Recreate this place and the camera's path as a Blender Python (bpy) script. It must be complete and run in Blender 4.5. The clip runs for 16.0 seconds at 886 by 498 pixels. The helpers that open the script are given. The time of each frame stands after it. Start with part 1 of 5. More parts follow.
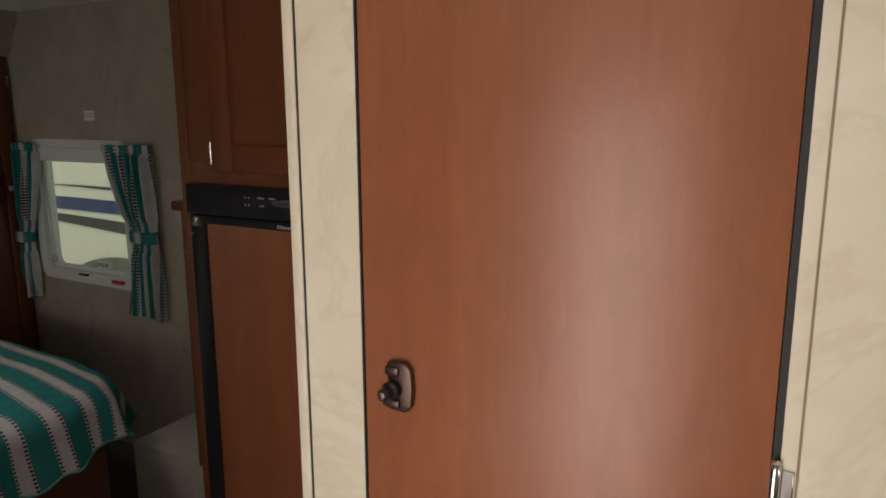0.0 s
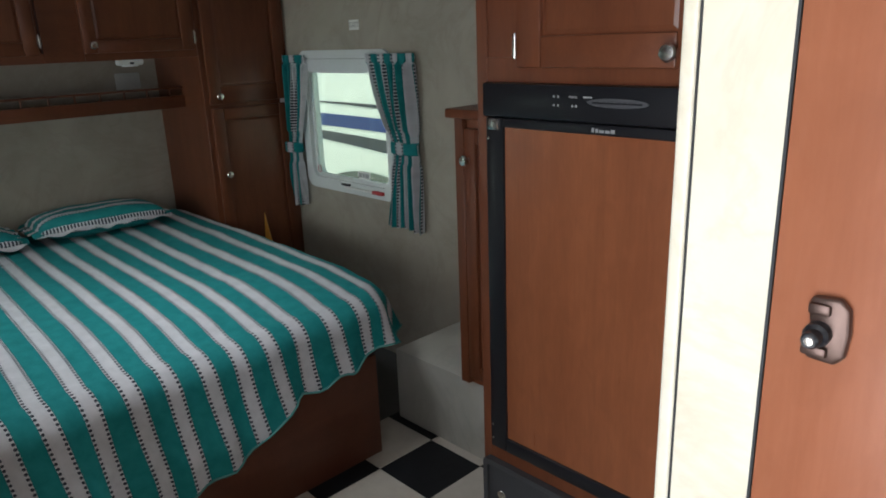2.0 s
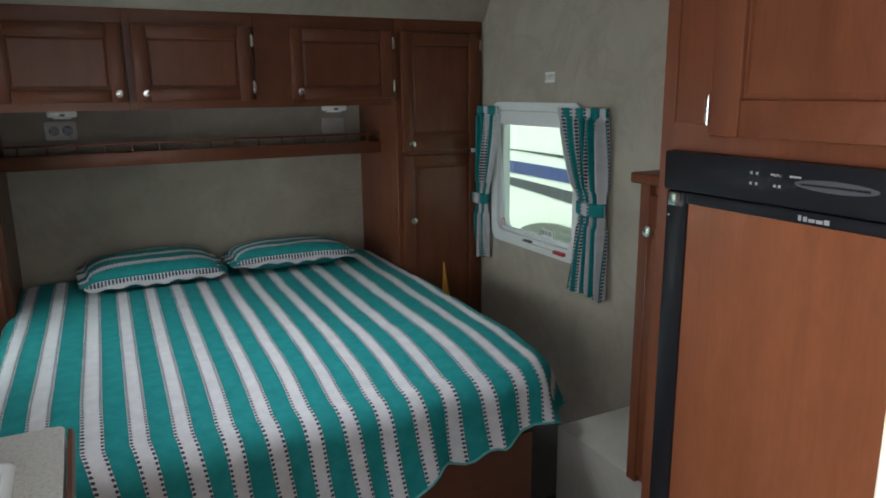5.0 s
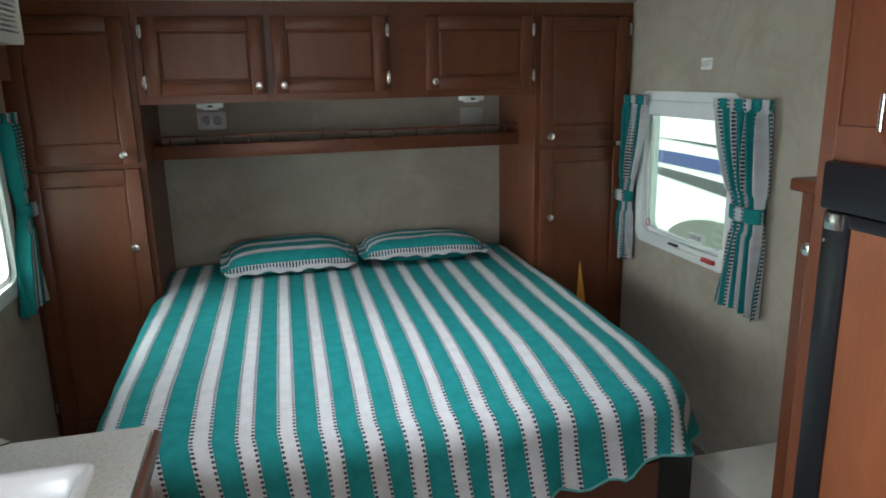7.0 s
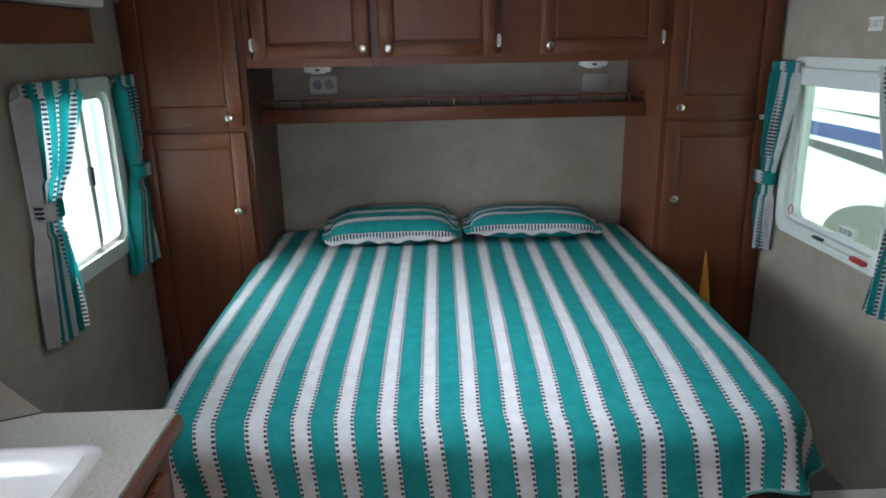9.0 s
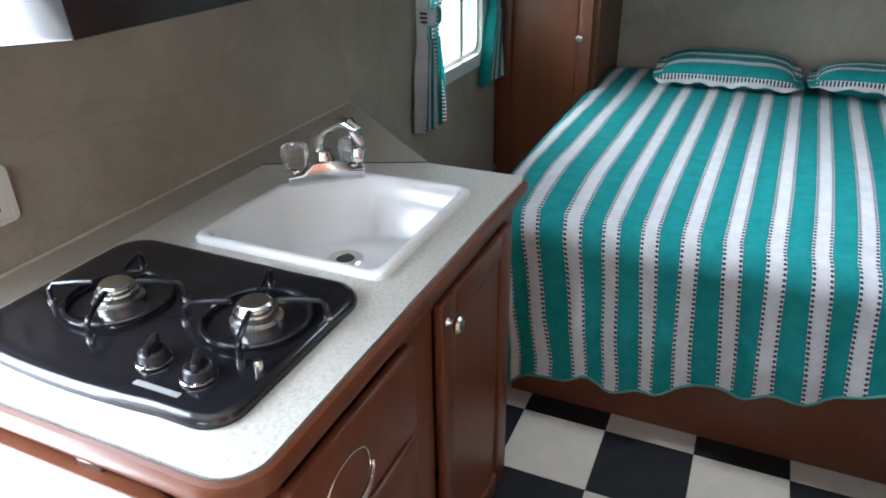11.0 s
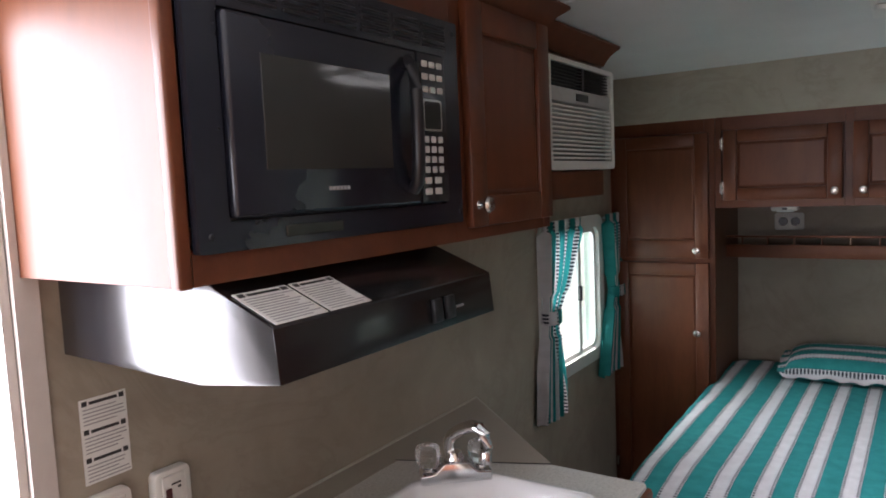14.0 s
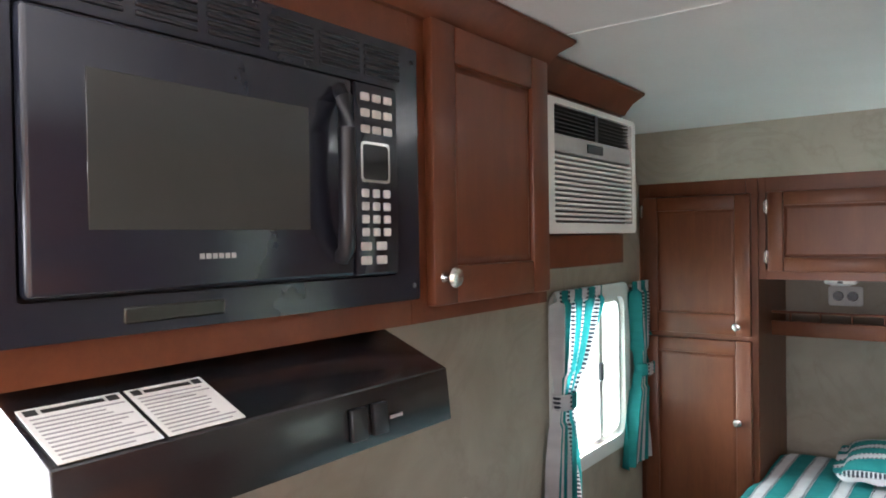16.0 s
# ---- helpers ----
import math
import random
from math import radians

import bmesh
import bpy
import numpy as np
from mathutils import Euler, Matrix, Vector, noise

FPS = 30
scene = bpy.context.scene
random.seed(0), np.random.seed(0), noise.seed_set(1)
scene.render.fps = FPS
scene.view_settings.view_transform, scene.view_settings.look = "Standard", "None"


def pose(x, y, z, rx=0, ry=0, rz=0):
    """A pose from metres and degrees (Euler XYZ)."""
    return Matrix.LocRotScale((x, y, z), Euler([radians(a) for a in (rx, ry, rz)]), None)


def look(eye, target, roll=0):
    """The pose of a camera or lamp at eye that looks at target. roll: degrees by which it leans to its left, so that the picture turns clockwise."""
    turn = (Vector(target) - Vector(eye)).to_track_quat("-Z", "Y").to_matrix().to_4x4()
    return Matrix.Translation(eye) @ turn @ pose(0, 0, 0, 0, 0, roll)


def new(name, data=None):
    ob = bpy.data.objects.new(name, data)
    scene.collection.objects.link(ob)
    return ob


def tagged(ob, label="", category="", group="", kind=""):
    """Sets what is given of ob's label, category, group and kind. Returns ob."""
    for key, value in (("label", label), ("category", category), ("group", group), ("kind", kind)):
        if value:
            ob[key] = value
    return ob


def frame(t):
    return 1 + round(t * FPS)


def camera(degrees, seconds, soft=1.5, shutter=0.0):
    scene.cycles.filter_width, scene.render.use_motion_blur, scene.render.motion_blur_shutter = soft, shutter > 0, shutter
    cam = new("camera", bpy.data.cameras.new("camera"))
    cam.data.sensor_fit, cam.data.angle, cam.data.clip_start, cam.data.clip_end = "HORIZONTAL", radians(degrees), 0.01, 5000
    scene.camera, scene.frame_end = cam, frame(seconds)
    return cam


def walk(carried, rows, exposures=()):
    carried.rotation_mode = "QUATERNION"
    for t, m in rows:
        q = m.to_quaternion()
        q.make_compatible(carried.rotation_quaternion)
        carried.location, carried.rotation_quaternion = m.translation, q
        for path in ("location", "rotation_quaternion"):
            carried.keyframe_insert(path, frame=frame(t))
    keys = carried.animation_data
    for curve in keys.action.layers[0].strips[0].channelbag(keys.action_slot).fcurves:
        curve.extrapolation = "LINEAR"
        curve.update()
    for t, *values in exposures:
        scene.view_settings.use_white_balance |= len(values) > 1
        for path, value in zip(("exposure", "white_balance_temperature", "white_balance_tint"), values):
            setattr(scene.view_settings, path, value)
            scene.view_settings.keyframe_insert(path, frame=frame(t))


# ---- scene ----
cam = camera(64.6, 16.0, soft=1.8)
PATH = [
    (0, (0.353, -0.101, 1.401), (-0.594, 1.62, 1.024), -0.2),
    (0.5, (0.297, -0.141, 1.39), (-0.917, 1.394, 0.981), 0.7),
    (1, (0.238, -0.163, 1.375), (-1.143, 1.185, 0.85), -2.2),
    (1.5, (0.191, -0.172, 1.347), (-1.168, 1.164, 0.741), -2.1),
    (2, (0.084, -0.084, 1.344), (-1.298, 1.24, 0.764), -2.1),
    (2.5, (-0.04, -0.005, 1.32), (-1.297, 1.419, 0.694), 0.0),
    (3, (-0.091, 0.028, 1.298), (-1.143, 1.556, 0.549), -1.7),
    (3.5, (-0.092, 0.033, 1.302), (-1.152, 1.55, 0.542), -1.1),
    (4, (-0.075, 0.044, 1.331), (-1.387, 1.412, 0.695), -1.9),
    (4.2, (-0.053, 0.041, 1.336), (-1.49, 1.308, 0.763), -1.7),
    (6.3, (0.028, 0.216, 1.386), (-1.826, 0.785, 0.897), -0.8),
    (6.5, (0.012, 0.226, 1.384), (-1.841, 0.774, 0.869), -0.9),
    (7, (-0.085, 0.235, 1.377), (-1.97, 0.704, 0.899), -1.2),
    (7.5, (-0.156, 0.251, 1.381), (-2.058, 0.722, 0.979), -1.3),
    (8, (-0.212, 0.333, 1.382), (-2.143, 0.643, 0.966), -1.3),
    (8.2, (-0.234, 0.368, 1.382), (-2.171, 0.632, 0.961), -1.1),
    (10.3, (-0.106, 0.443, 1.347), (-1.857, 0.017, 0.479), -1.7),
    (10.5, (-0.067, 0.426, 1.342), (-1.787, -0.08, 0.454), -1.1),
    (11, (0.01, 0.407, 1.336), (-1.606, -0.325, 0.413), -1.0),
    (11.5, (0.048, 0.432, 1.328), (-1.499, -0.36, 0.34), -1.3),
    (12, (0.062, 0.437, 1.297), (-1.37, -0.345, 0.141), 0.0),
    (12.5, (0.068, 0.442, 1.306), (-1.365, -0.426, 0.214), -1.6),
    (13, (0.08, 0.438, 1.358), (-1.475, -0.538, 0.563), -1.9),
    (13.5, (0.095, 0.446, 1.416), (-1.534, -0.648, 1.031), -3.4),
    (14, (0.113, 0.448, 1.442), (-1.546, -0.654, 1.257), -2.5),
    (14.5, (0.104, 0.447, 1.449), (-1.554, -0.671, 1.418), -3.7),
    (15, (0.041, 0.416, 1.448), (-1.612, -0.711, 1.431), -3.5),
    (15.5, (-0.087, 0.395, 1.454), (-1.703, -0.784, 1.471), -3.5),
    (16, (-0.194, 0.399, 1.456), (-1.794, -0.8, 1.428), -0.9),
]
EXPOSURES = [(0, -0.6, 7900, 21), (0.5, -0.12, 7300, 14), (1.5, 0.43, 6400, 12), (2.5, 0.68, 6300, 12), (3.5, 0.54, 6300, 13), (6.3, 1.3, 6250, 11), (7, 1.34, 6250, 10), (8, 1.42, 6150, 11), (10.5, 1.5, 5850, 11),
             (11, 1.62, 5850, 11), (12, 0.85, 5700, 13), (12.5, 0.65, 5600, 16), (13.2, 0.86, 6100, 17), (14, 1.1, 6500, 24), (15, 1.35, 6550, 24), (15.5, 1.75, 6250, 19), (16, 2.35, 6350, 19)]
walk(cam, [(t, look(eye, target, roll)) for t, eye, target, roll in PATH], EXPOSURES)

# ---- light ----
world = bpy.data.worlds.new("sky")
scene.world = world
world.use_nodes = True
wn = world.node_tree.nodes
sky = wn.new("ShaderNodeTexSky")
sky.sky_type, sky.sun_disc = "NISHITA", False
sky.sun_elevation, sky.sun_rotation = radians(71), radians(220)
world.node_tree.links.new(sky.outputs[0], wn["Background"].inputs[0])
wn["Background"].inputs[1].default_value = 0.12
sun_data = bpy.data.lights.new("sun", "SUN")
sun_data.energy, sun_data.angle, sun_data.color = 5.0, radians(0.5), (1.0, 0.96, 0.9)
sun = new("sun", sun_data)
sun.matrix_world = look((-1.5, -1.8, 7), (0, 0, 0))


def light_panel(name, at, target, w, h, watts, color=(0.90, 0.96, 1.0)):
    """An area lamp: the sky's light in an opening, or added fill."""
    d = bpy.data.lights.new(name, "AREA")
    d.shape, d.size, d.size_y, d.energy, d.color = "RECTANGLE", w, h, watts, color
    o = new(name, d)
    o.matrix_world = look(at, target)
    return o


light_panel("daylight_entry", (-0.035, -0.74, 0.93), (-0.035, 1, 0.93), 0.55, 1.62, 21)
light_panel("daylight_kitchen_window", (-2.36, -0.72, 0.99), (-2.36, 1, 0.99), 0.46, 0.48, 2.0).data.spread = radians(95)
# added fill from behind the camera for the bed foot; the wall has no opening
light_panel("rear_fill", (1.685, -0.02, 1.2), (-2, -0.02, 1.0), 0.86, 0.46, 4.5)
light_panel("daylight_roof_vent", (-1.75, 0.56, 1.872), (-1.75, 0.56, 0), 0.27, 0.27, 2.7).data.spread = radians(115)

# ---- materials ----


class Mat:
    """A node material with a Principled shader, built step by step."""

    def __init__(self, name, rough=0.5, metal=0.0, spec=0.5, color=(0.5, 0.5, 0.5)):
        self.m = bpy.data.materials.new(name)
        self.m.use_nodes = True
        self.t = self.m.node_tree
        self.b = self.t.nodes["Principled BSDF"]
        self.b.inputs["Roughness"].default_value = rough
        self.b.inputs["Metallic"].default_value = metal
        self.b.inputs["Specular IOR Level"].default_value = spec
        self.b.inputs["Base Color"].default_value = (*color, 1)
        self.tc = None

    def n(self, kind, **kw):
        o = self.t.nodes.new(kind)
        for k, v in kw.items():
            o.inputs[k.replace("_", " ")].default_value = v
        return o

    def link(self, a, b):
        self.t.links.new(a, b)

    def coords(self, scale=(1, 1, 1), kind="Object"):
        if self.tc is None:
            self.tc = self.t.nodes.new("ShaderNodeTexCoord")
        mp = self.n("ShaderNodeMapping")
        mp.inputs["Scale"].default_value = scale
        self.link(self.tc.outputs[kind], mp.inputs["Vector"])
        return mp.outputs[0]

    def noise(self, scale, detail=4, rough=0.55, stretch=(1, 1, 1), kind="Object", distort=0.0):
        t = self.n("ShaderNodeTexNoise", Scale=scale, Detail=detail, Roughness=rough, Distortion=distort)
        self.link(self.coords(stretch, kind), t.inputs["Vector"])
        return t.outputs["Fac"]

    def ramp(self, fac, stops):
        r = self.t.nodes.new("ShaderNodeValToRGB")
        e = r.color_ramp.elements
        while len(e) < len(stops):
            e.new(0.5)
        for x, (p, c) in zip(e, stops):
            x.position, x.color = p, (*c, 1)
        self.link(fac, r.inputs[0])
        return r.outputs[0]

    def mix(self, fac, a, b, mode="MIX"):
        x = self.t.nodes.new("ShaderNodeMix")
        x.data_type, x.blend_type = "RGBA", mode
        for sock, v in ((x.inputs[0], fac), (x.inputs[6], a), (x.inputs[7], b)):
            if isinstance(v, (int, float)):
                sock.default_value = v
            elif isinstance(v, tuple):
                sock.default_value = (*v, 1)
            else:
                self.link(v, sock)
        return x.outputs[2]

    def math(self, op, a, b=0.0, c=0.0):
        x = self.t.nodes.new("ShaderNodeMath")
        x.operation = op
        for sock, v in zip(x.inputs, (a, b, c)):
            if isinstance(v, (int, float)):
                sock.default_value = v
            else:
                self.link(v, sock)
        return x.outputs[0]

    def color(self, out):
        self.link(out, self.b.inputs["Base Color"])
        return self

    def rough(self, fac, lo, hi):
        self.link(self.math("MULTIPLY_ADD", fac, hi - lo, lo), self.b.inputs["Roughness"])
        return self

    def bump(self, fac, strength, distance=0.002):
        b = self.n("ShaderNodeBump", Strength=strength, Distance=distance)
        self.link(fac, b.inputs["Height"])
        self.link(b.outputs[0], self.b.inputs["Normal"])
        return self


def wood(name, dark, light, rough=(0.28, 0.42), spec=0.5, along=(9, 9, 0.7)):
    m = Mat(name, spec=spec)
    big = m.noise(1.6, 3, 0.5, along, distort=0.6)
    fine = m.noise(16, 5, 0.65, along, distort=0.3)
    blot = m.noise(3.0, 3, 0.6, (1, 1, 0.6))
    c = m.ramp(big, [(0.3, dark), (0.7, light)])
    c = m.mix(0.35, c, m.ramp(fine, [(0.35, dark), (0.7, light)]))
    figure = m.noise(24, 5, 0.6, (1, 1, 0.42), distort=0.9)
    c = m.mix(m.math("MAXIMUM", m.math("MULTIPLY", m.math("SUBTRACT", figure, 0.36), 1.2), 0.0), c, tuple(v * 0.78 for v in dark))
    rnd = m.t.nodes.new("ShaderNodeObjectInfo").outputs["Random"]
    c = m.mix(m.math("MULTIPLY", rnd, 0.18), c, dark)
    c = m.mix(m.math("MULTIPLY", blot, 0.38), c, tuple(v * 0.72 for v in dark))
    m.color(c).rough(fine, *rough)
    return m.bump(fine, 0.06, 0.0006).m


CHERRY = wood("cherry_wood", spec=0.36, dark=(0.112, 0.034, 0.0145), light=(0.198, 0.064, 0.0275))
CHERRY_H = wood("cherry_wood_rail", spec=0.36, dark=(0.112, 0.034, 0.0145), light=(0.198, 0.064, 0.0275), along=(9, 0.7, 9))
CHERRY_PANEL = wood("cherry_laminate", (0.20, 0.062, 0.025), (0.30, 0.102, 0.043), rough=(0.24, 0.36))
DOOR_WOOD = wood("door_laminate", (0.29, 0.095, 0.044), (0.40, 0.15, 0.078), rough=(0.26, 0.4), along=(7, 7, 0.5))
END_WOOD = wood("glossy_cabinet_end", (0.135, 0.042, 0.018), (0.20, 0.068, 0.030), rough=(0.30, 0.44), spec=0.34)


def wallpaper(name, a, b, vein, rough=0.55):
    m = Mat(name, rough)
    c = m.ramp(m.noise(4.5, 5, 0.6, distort=0.8), [(0.3, a), (0.7, b)])
    v = m.noise(2.3, 7, 0.62, distort=1.6)
    line = m.math("SUBTRACT", 1.0, m.math("MULTIPLY", m.math("ABSOLUTE", m.math("SUBTRACT", v, 0.5)), 26.0))
    line = m.math("MULTIPLY", m.math("MAXIMUM", line, 0.0), m.math("MULTIPLY", m.noise(1.7, 2), 0.55))
    c = m.mix(line, c, vein)
    g = m.noise(220, 3, 0.7)
    m.color(m.mix(m.math("MULTIPLY", g, 0.12), c, vein))
    return m.bump(g, 0.12, 0.0008).m


WALL = wallpaper("grey_tan_wallpaper", (0.30, 0.262, 0.206), (0.378, 0.334, 0.268), (0.235, 0.198, 0.152))
CREAM = wallpaper("cream_marbled_panel", (0.66, 0.60, 0.46), (0.76, 0.71, 0.58), (0.55, 0.46, 0.33), 0.4)
BOXPAPER = wallpaper("pale_marbled_vinyl", (0.40, 0.385, 0.33), (0.50, 0.48, 0.42), (0.32, 0.30, 0.26), 0.45)


def plain(name, color, rough=0.5, metal=0.0, spec=0.5, grain=60, vary=0.12, bump=0.03, wear=1.0):
    m = Mat(name, rough, metal, spec)
    a = m.noise(grain, 4, 0.6)
    b = m.noise(grain / 12, 3, 0.5)
    f = m.math("MULTIPLY", m.math("ADD", a, b), 0.5)
    m.color(m.ramp(f, [(0.3, tuple(v * (1 - vary) for v in color)), (0.7, tuple(min(1, v * (1 + vary)) for v in color))]))
    m.rough(a, max(rough - 0.05 * wear, 0.02), min(rough + 0.07 * wear, 1))
    return m.bump(a, bump, 0.0006).m


CEIL = plain("white_ceiling_panel", (0.72, 0.72, 0.70), 0.6, grain=90, vary=0.04, bump=0.08)
CHROME = plain("chrome", (0.80, 0.80, 0.80), 0.12, 1.0, grain=20, vary=0.04, bump=0.0)
NICKEL = plain("brushed_nickel", (0.72, 0.70, 0.66), 0.24, 1.0, grain=80, vary=0.08)
BLACK = plain("black_plastic", (0.012, 0.012, 0.015), 0.32, grain=40, vary=0.1, bump=0.0, wear=0.2)
BLACK_SATIN = plain("black_appliance_metal", (0.014, 0.016, 0.025), 0.17, spec=0.55, grain=24, vary=0.08, bump=0.0, wear=0.05)
# base lifted to grey: the ceiling's reflection is put into the glass colour
MW_GLASS = plain("microwave_window_reflection_grey", (0.034, 0.035, 0.033), 0.07, spec=0.55, grain=10, vary=0.06, bump=0.0, wear=0.05)
HOODPAINT = plain("black_enamel", (0.010, 0.010, 0.012), 0.19, spec=0.8, grain=40, vary=0.1, bump=0.0, wear=0.15)
GLASS_BLACK = plain("black_oven_glass", (0.016, 0.016, 0.019), 0.07, spec=0.55, grain=10, vary=0.1, bump=0.0)
HOB_BLACK = plain("black_enamel_steel", (0.010, 0.010, 0.013), 0.16, spec=0.6, grain=160, vary=0.2, bump=0.02)
FRIDGE_BLACK = plain("black_fridge_trim", (0.011, 0.011, 0.013), 0.3, spec=0.4, grain=40, vary=0.1, bump=0.0, wear=0.3)
GREY_PL = plain("dark_grey_plastic", (0.040, 0.040, 0.042), 0.48, grain=140, vary=0.15)
WHITE_PL = plain("white_plastic", (0.74, 0.73, 0.69), 0.35, grain=50, vary=0.04)
SINK_W = plain("white_enamel", (0.83, 0.83, 0.82), 0.12, spec=0.6, grain=20, vary=0.02, bump=0.0)
FRAME_W = plain("white_painted_aluminium", (0.66, 0.68, 0.66), 0.38, grain=70, vary=0.05)
ALU = plain("grey_aluminium_trim", (0.42, 0.42, 0.43), 0.35, 0.8, grain=70, vary=0.08)
BRONZE = plain("bronze_latch_metal", (0.10, 0.062, 0.05), 0.36, 0.7, grain=60, vary=0.2)
LEAF_W = plain("white_laminate", (0.80, 0.80, 0.77), 0.22, spec=0.6, grain=40, vary=0.03, bump=0.01)
PAPER = plain("paper_label", (0.72, 0.72, 0.69), 0.6, grain=80, vary=0.04)
INK = plain("black_ink", (0.02, 0.02, 0.02), 0.5, grain=80)
GREY_INK = plain("grey_ink", (0.30, 0.30, 0.30), 0.5, grain=80)
KEY_W = plain("pale_keys", (0.62, 0.62, 0.60), 0.4, grain=80)
RED = plain("red_plastic", (0.42, 0.03, 0.03), 0.4, grain=80)
SMOKE = plain("dark_rocker", (0.10, 0.03, 0.03), 0.3, grain=80)
YELLOW = plain("yellow_plastic", (0.62, 0.27, 0.035), 0.4, grain=60)
RUBBER = plain("black_gasket", (0.015, 0.015, 0.016), 0.6, grain=120)
BASE_WOOD = wood("dark_bed_base_laminate", (0.115, 0.035, 0.017), (0.165, 0.055, 0.027), rough=(0.35, 0.5), along=(0.7, 0.7, 9))


def counter_mat():
    m = Mat("speckled_laminate", 0.3, spec=0.5)
    c = m.ramp(m.noise(150, 6, 0.78), [(0.34, (0.40, 0.385, 0.34)), (0.47, (0.55, 0.54, 0.49)), (0.64, (0.66, 0.65, 0.60))])
    c = m.mix(m.math("MULTIPLY", m.noise(9, 4, 0.6, distort=1.0), 0.22), c, (0.43, 0.40, 0.33))
    return m.color(c).rough(m.noise(60), 0.24, 0.36).m


COUNTER = counter_mat()


def tile_mat(name, a, b):
    m = Mat(name, 0.5, spec=0.2)
    rnd = m.t.nodes.new("ShaderNodeObjectInfo").outputs["Random"]
    c = m.ramp(m.noise(14, 5, 0.65), [(0.3, a), (0.7, b)])
    c = m.mix(m.math("MULTIPLY", rnd, 0.12), c, tuple(v * 0.8 for v in a))
    m.color(c).rough(m.noise(7, 4), 0.42, 0.6)
    return m.bump(m.noise(180, 3), 0.08, 0.0006).m


TILE_W = tile_mat("white_vinyl_tile", (0.45, 0.405, 0.34), (0.53, 0.48, 0.41))
TILE_B = tile_mat("black_vinyl_tile", (0.008, 0.008, 0.009), (0.015, 0.015, 0.016))
GROUT = plain("tile_joint", (0.08, 0.08, 0.075), 0.7)


def striped(name, period=0.115, shift=0.0, hang=False):
    """Teal cotton with white bands edged by rows of dark stitches; UV in metres."""
    m = Mat(name, 0.85, spec=0.2)
    tc = m.t.nodes.new("ShaderNodeTexCoord")
    sep = m.t.nodes.new("ShaderNodeSeparateXYZ")
    m.link(tc.outputs["UV"], sep.inputs[0])
    u, v = sep.outputs[0], sep.outputs[1]
    p = m.math("FRACT", m.math("ADD", m.math("DIVIDE", u, period), shift))
    q = m.math("ABSOLUTE", m.math("SUBTRACT", p, 0.5))
    white = m.math("LESS_THAN", q, 0.232)
    across = m.math("MULTIPLY", m.math("SUBTRACT", q, 0.188), period)
    along = m.math("MULTIPLY", m.math("SUBTRACT", m.math("FRACT", m.math("DIVIDE", v, 0.0128)), 0.5), 0.0128)
    dist = m.math("ADD", m.math("MULTIPLY", across, across), m.math("MULTIPLY", along, along))
    dots = m.math("LESS_THAN", dist, 0.0041 ** 2)
    side = m.math("COMPARE", q, 0.244, 0.007)
    rib = m.math("COMPARE", q, 0.118, 0.006)
    cl = m.noise(26, 4, 0.6, kind="UV")
    teal = m.ramp(cl, [(0.3, (0.012, 0.205, 0.205)), (0.7, (0.022, 0.265, 0.26))])
    wht = m.ramp(cl, [(0.3, (0.55, 0.54, 0.55)), (0.7, (0.66, 0.65, 0.66))])
    c = m.mix(white, teal, wht)
    c = m.mix(m.math("MULTIPLY", side, 0.55), c, (0.006, 0.09, 0.095))
    c = m.mix(m.math("MULTIPLY", rib, 0.22), c, (0.25, 0.26, 0.27))
    c = m.mix(m.math("MULTIPLY", dots, 0.93), c, (0.012, 0.016, 0.03))
    m.color(c)
    w1 = m.math("SINE", m.math("MULTIPLY", v, 2600.0))
    w2 = m.math("SINE", m.math("MULTIPLY", u, 2600.0))
    weave = m.math("ADD", m.math("MULTIPLY", w1, w2), m.math("MULTIPLY", cl, 1.5))
    m.bump(weave, 0.18, 0.0006)
    if hang:
        tr = m.t.nodes.new("ShaderNodeBsdfTranslucent")
        m.link(c, tr.inputs[0])
        mx = m.t.nodes.new("ShaderNodeMixShader")
        mx.inputs[0].default_value = 0.32
        m.link(m.b.outputs[0], mx.inputs[1])
        m.link(tr.outputs[0], mx.inputs[2])
        m.link(mx.outputs[0], m.t.nodes["Material Output"].inputs[0])
    return m.m


BED_CLOTH = striped("striped_bed_cotton", 0.0967, 0.5)
PILLOW_CLOTH = striped("striped_pillow_cotton", 0.0967, 0.361)
CURTAIN_CLOTH = striped("striped_curtain_cotton", 0.0967, 0.5, hang=True)


def glass_mat(name, tint=(0.93, 0.97, 0.93), rough=0.0):
    m = bpy.data.materials.new(name)
    m.use_nodes = True
    t = m.node_tree
    g = t.nodes.new("ShaderNodeBsdfGlass")
    g.inputs["Color"].default_value, g.inputs["Roughness"].default_value, g.inputs["IOR"].default_value = (*tint, 1), rough, 1.45
    t.links.new(g.outputs[0], t.nodes["Material Output"].inputs[0])
    return m


GLASS = glass_mat("window_glass", (0.88, 0.97, 0.90))
ACRYLIC = glass_mat("clear_acrylic", (0.98, 0.98, 0.98), 0.22)

# ---- building helpers ----
ORIGIN = {}


def thing(name, at, label, category, group="", kind=""):
    e = new(name)
    e.location = at
    ORIGIN[e] = Vector(at)
    return tagged(e, label, category, group, kind)


def mesh_of(bm, name, mat, at=(0, 0, 0), smooth=40):
    bmesh.ops.translate(bm, verts=bm.verts, vec=-Vector(at))
    me = bpy.data.meshes.new(name)
    bm.to_mesh(me)
    bm.free()
    me.materials.append(mat)
    if smooth:
        me.polygons.foreach_set("use_smooth", [True] * len(me.polygons))
        me.set_sharp_from_angle(angle=radians(smooth))
    return me


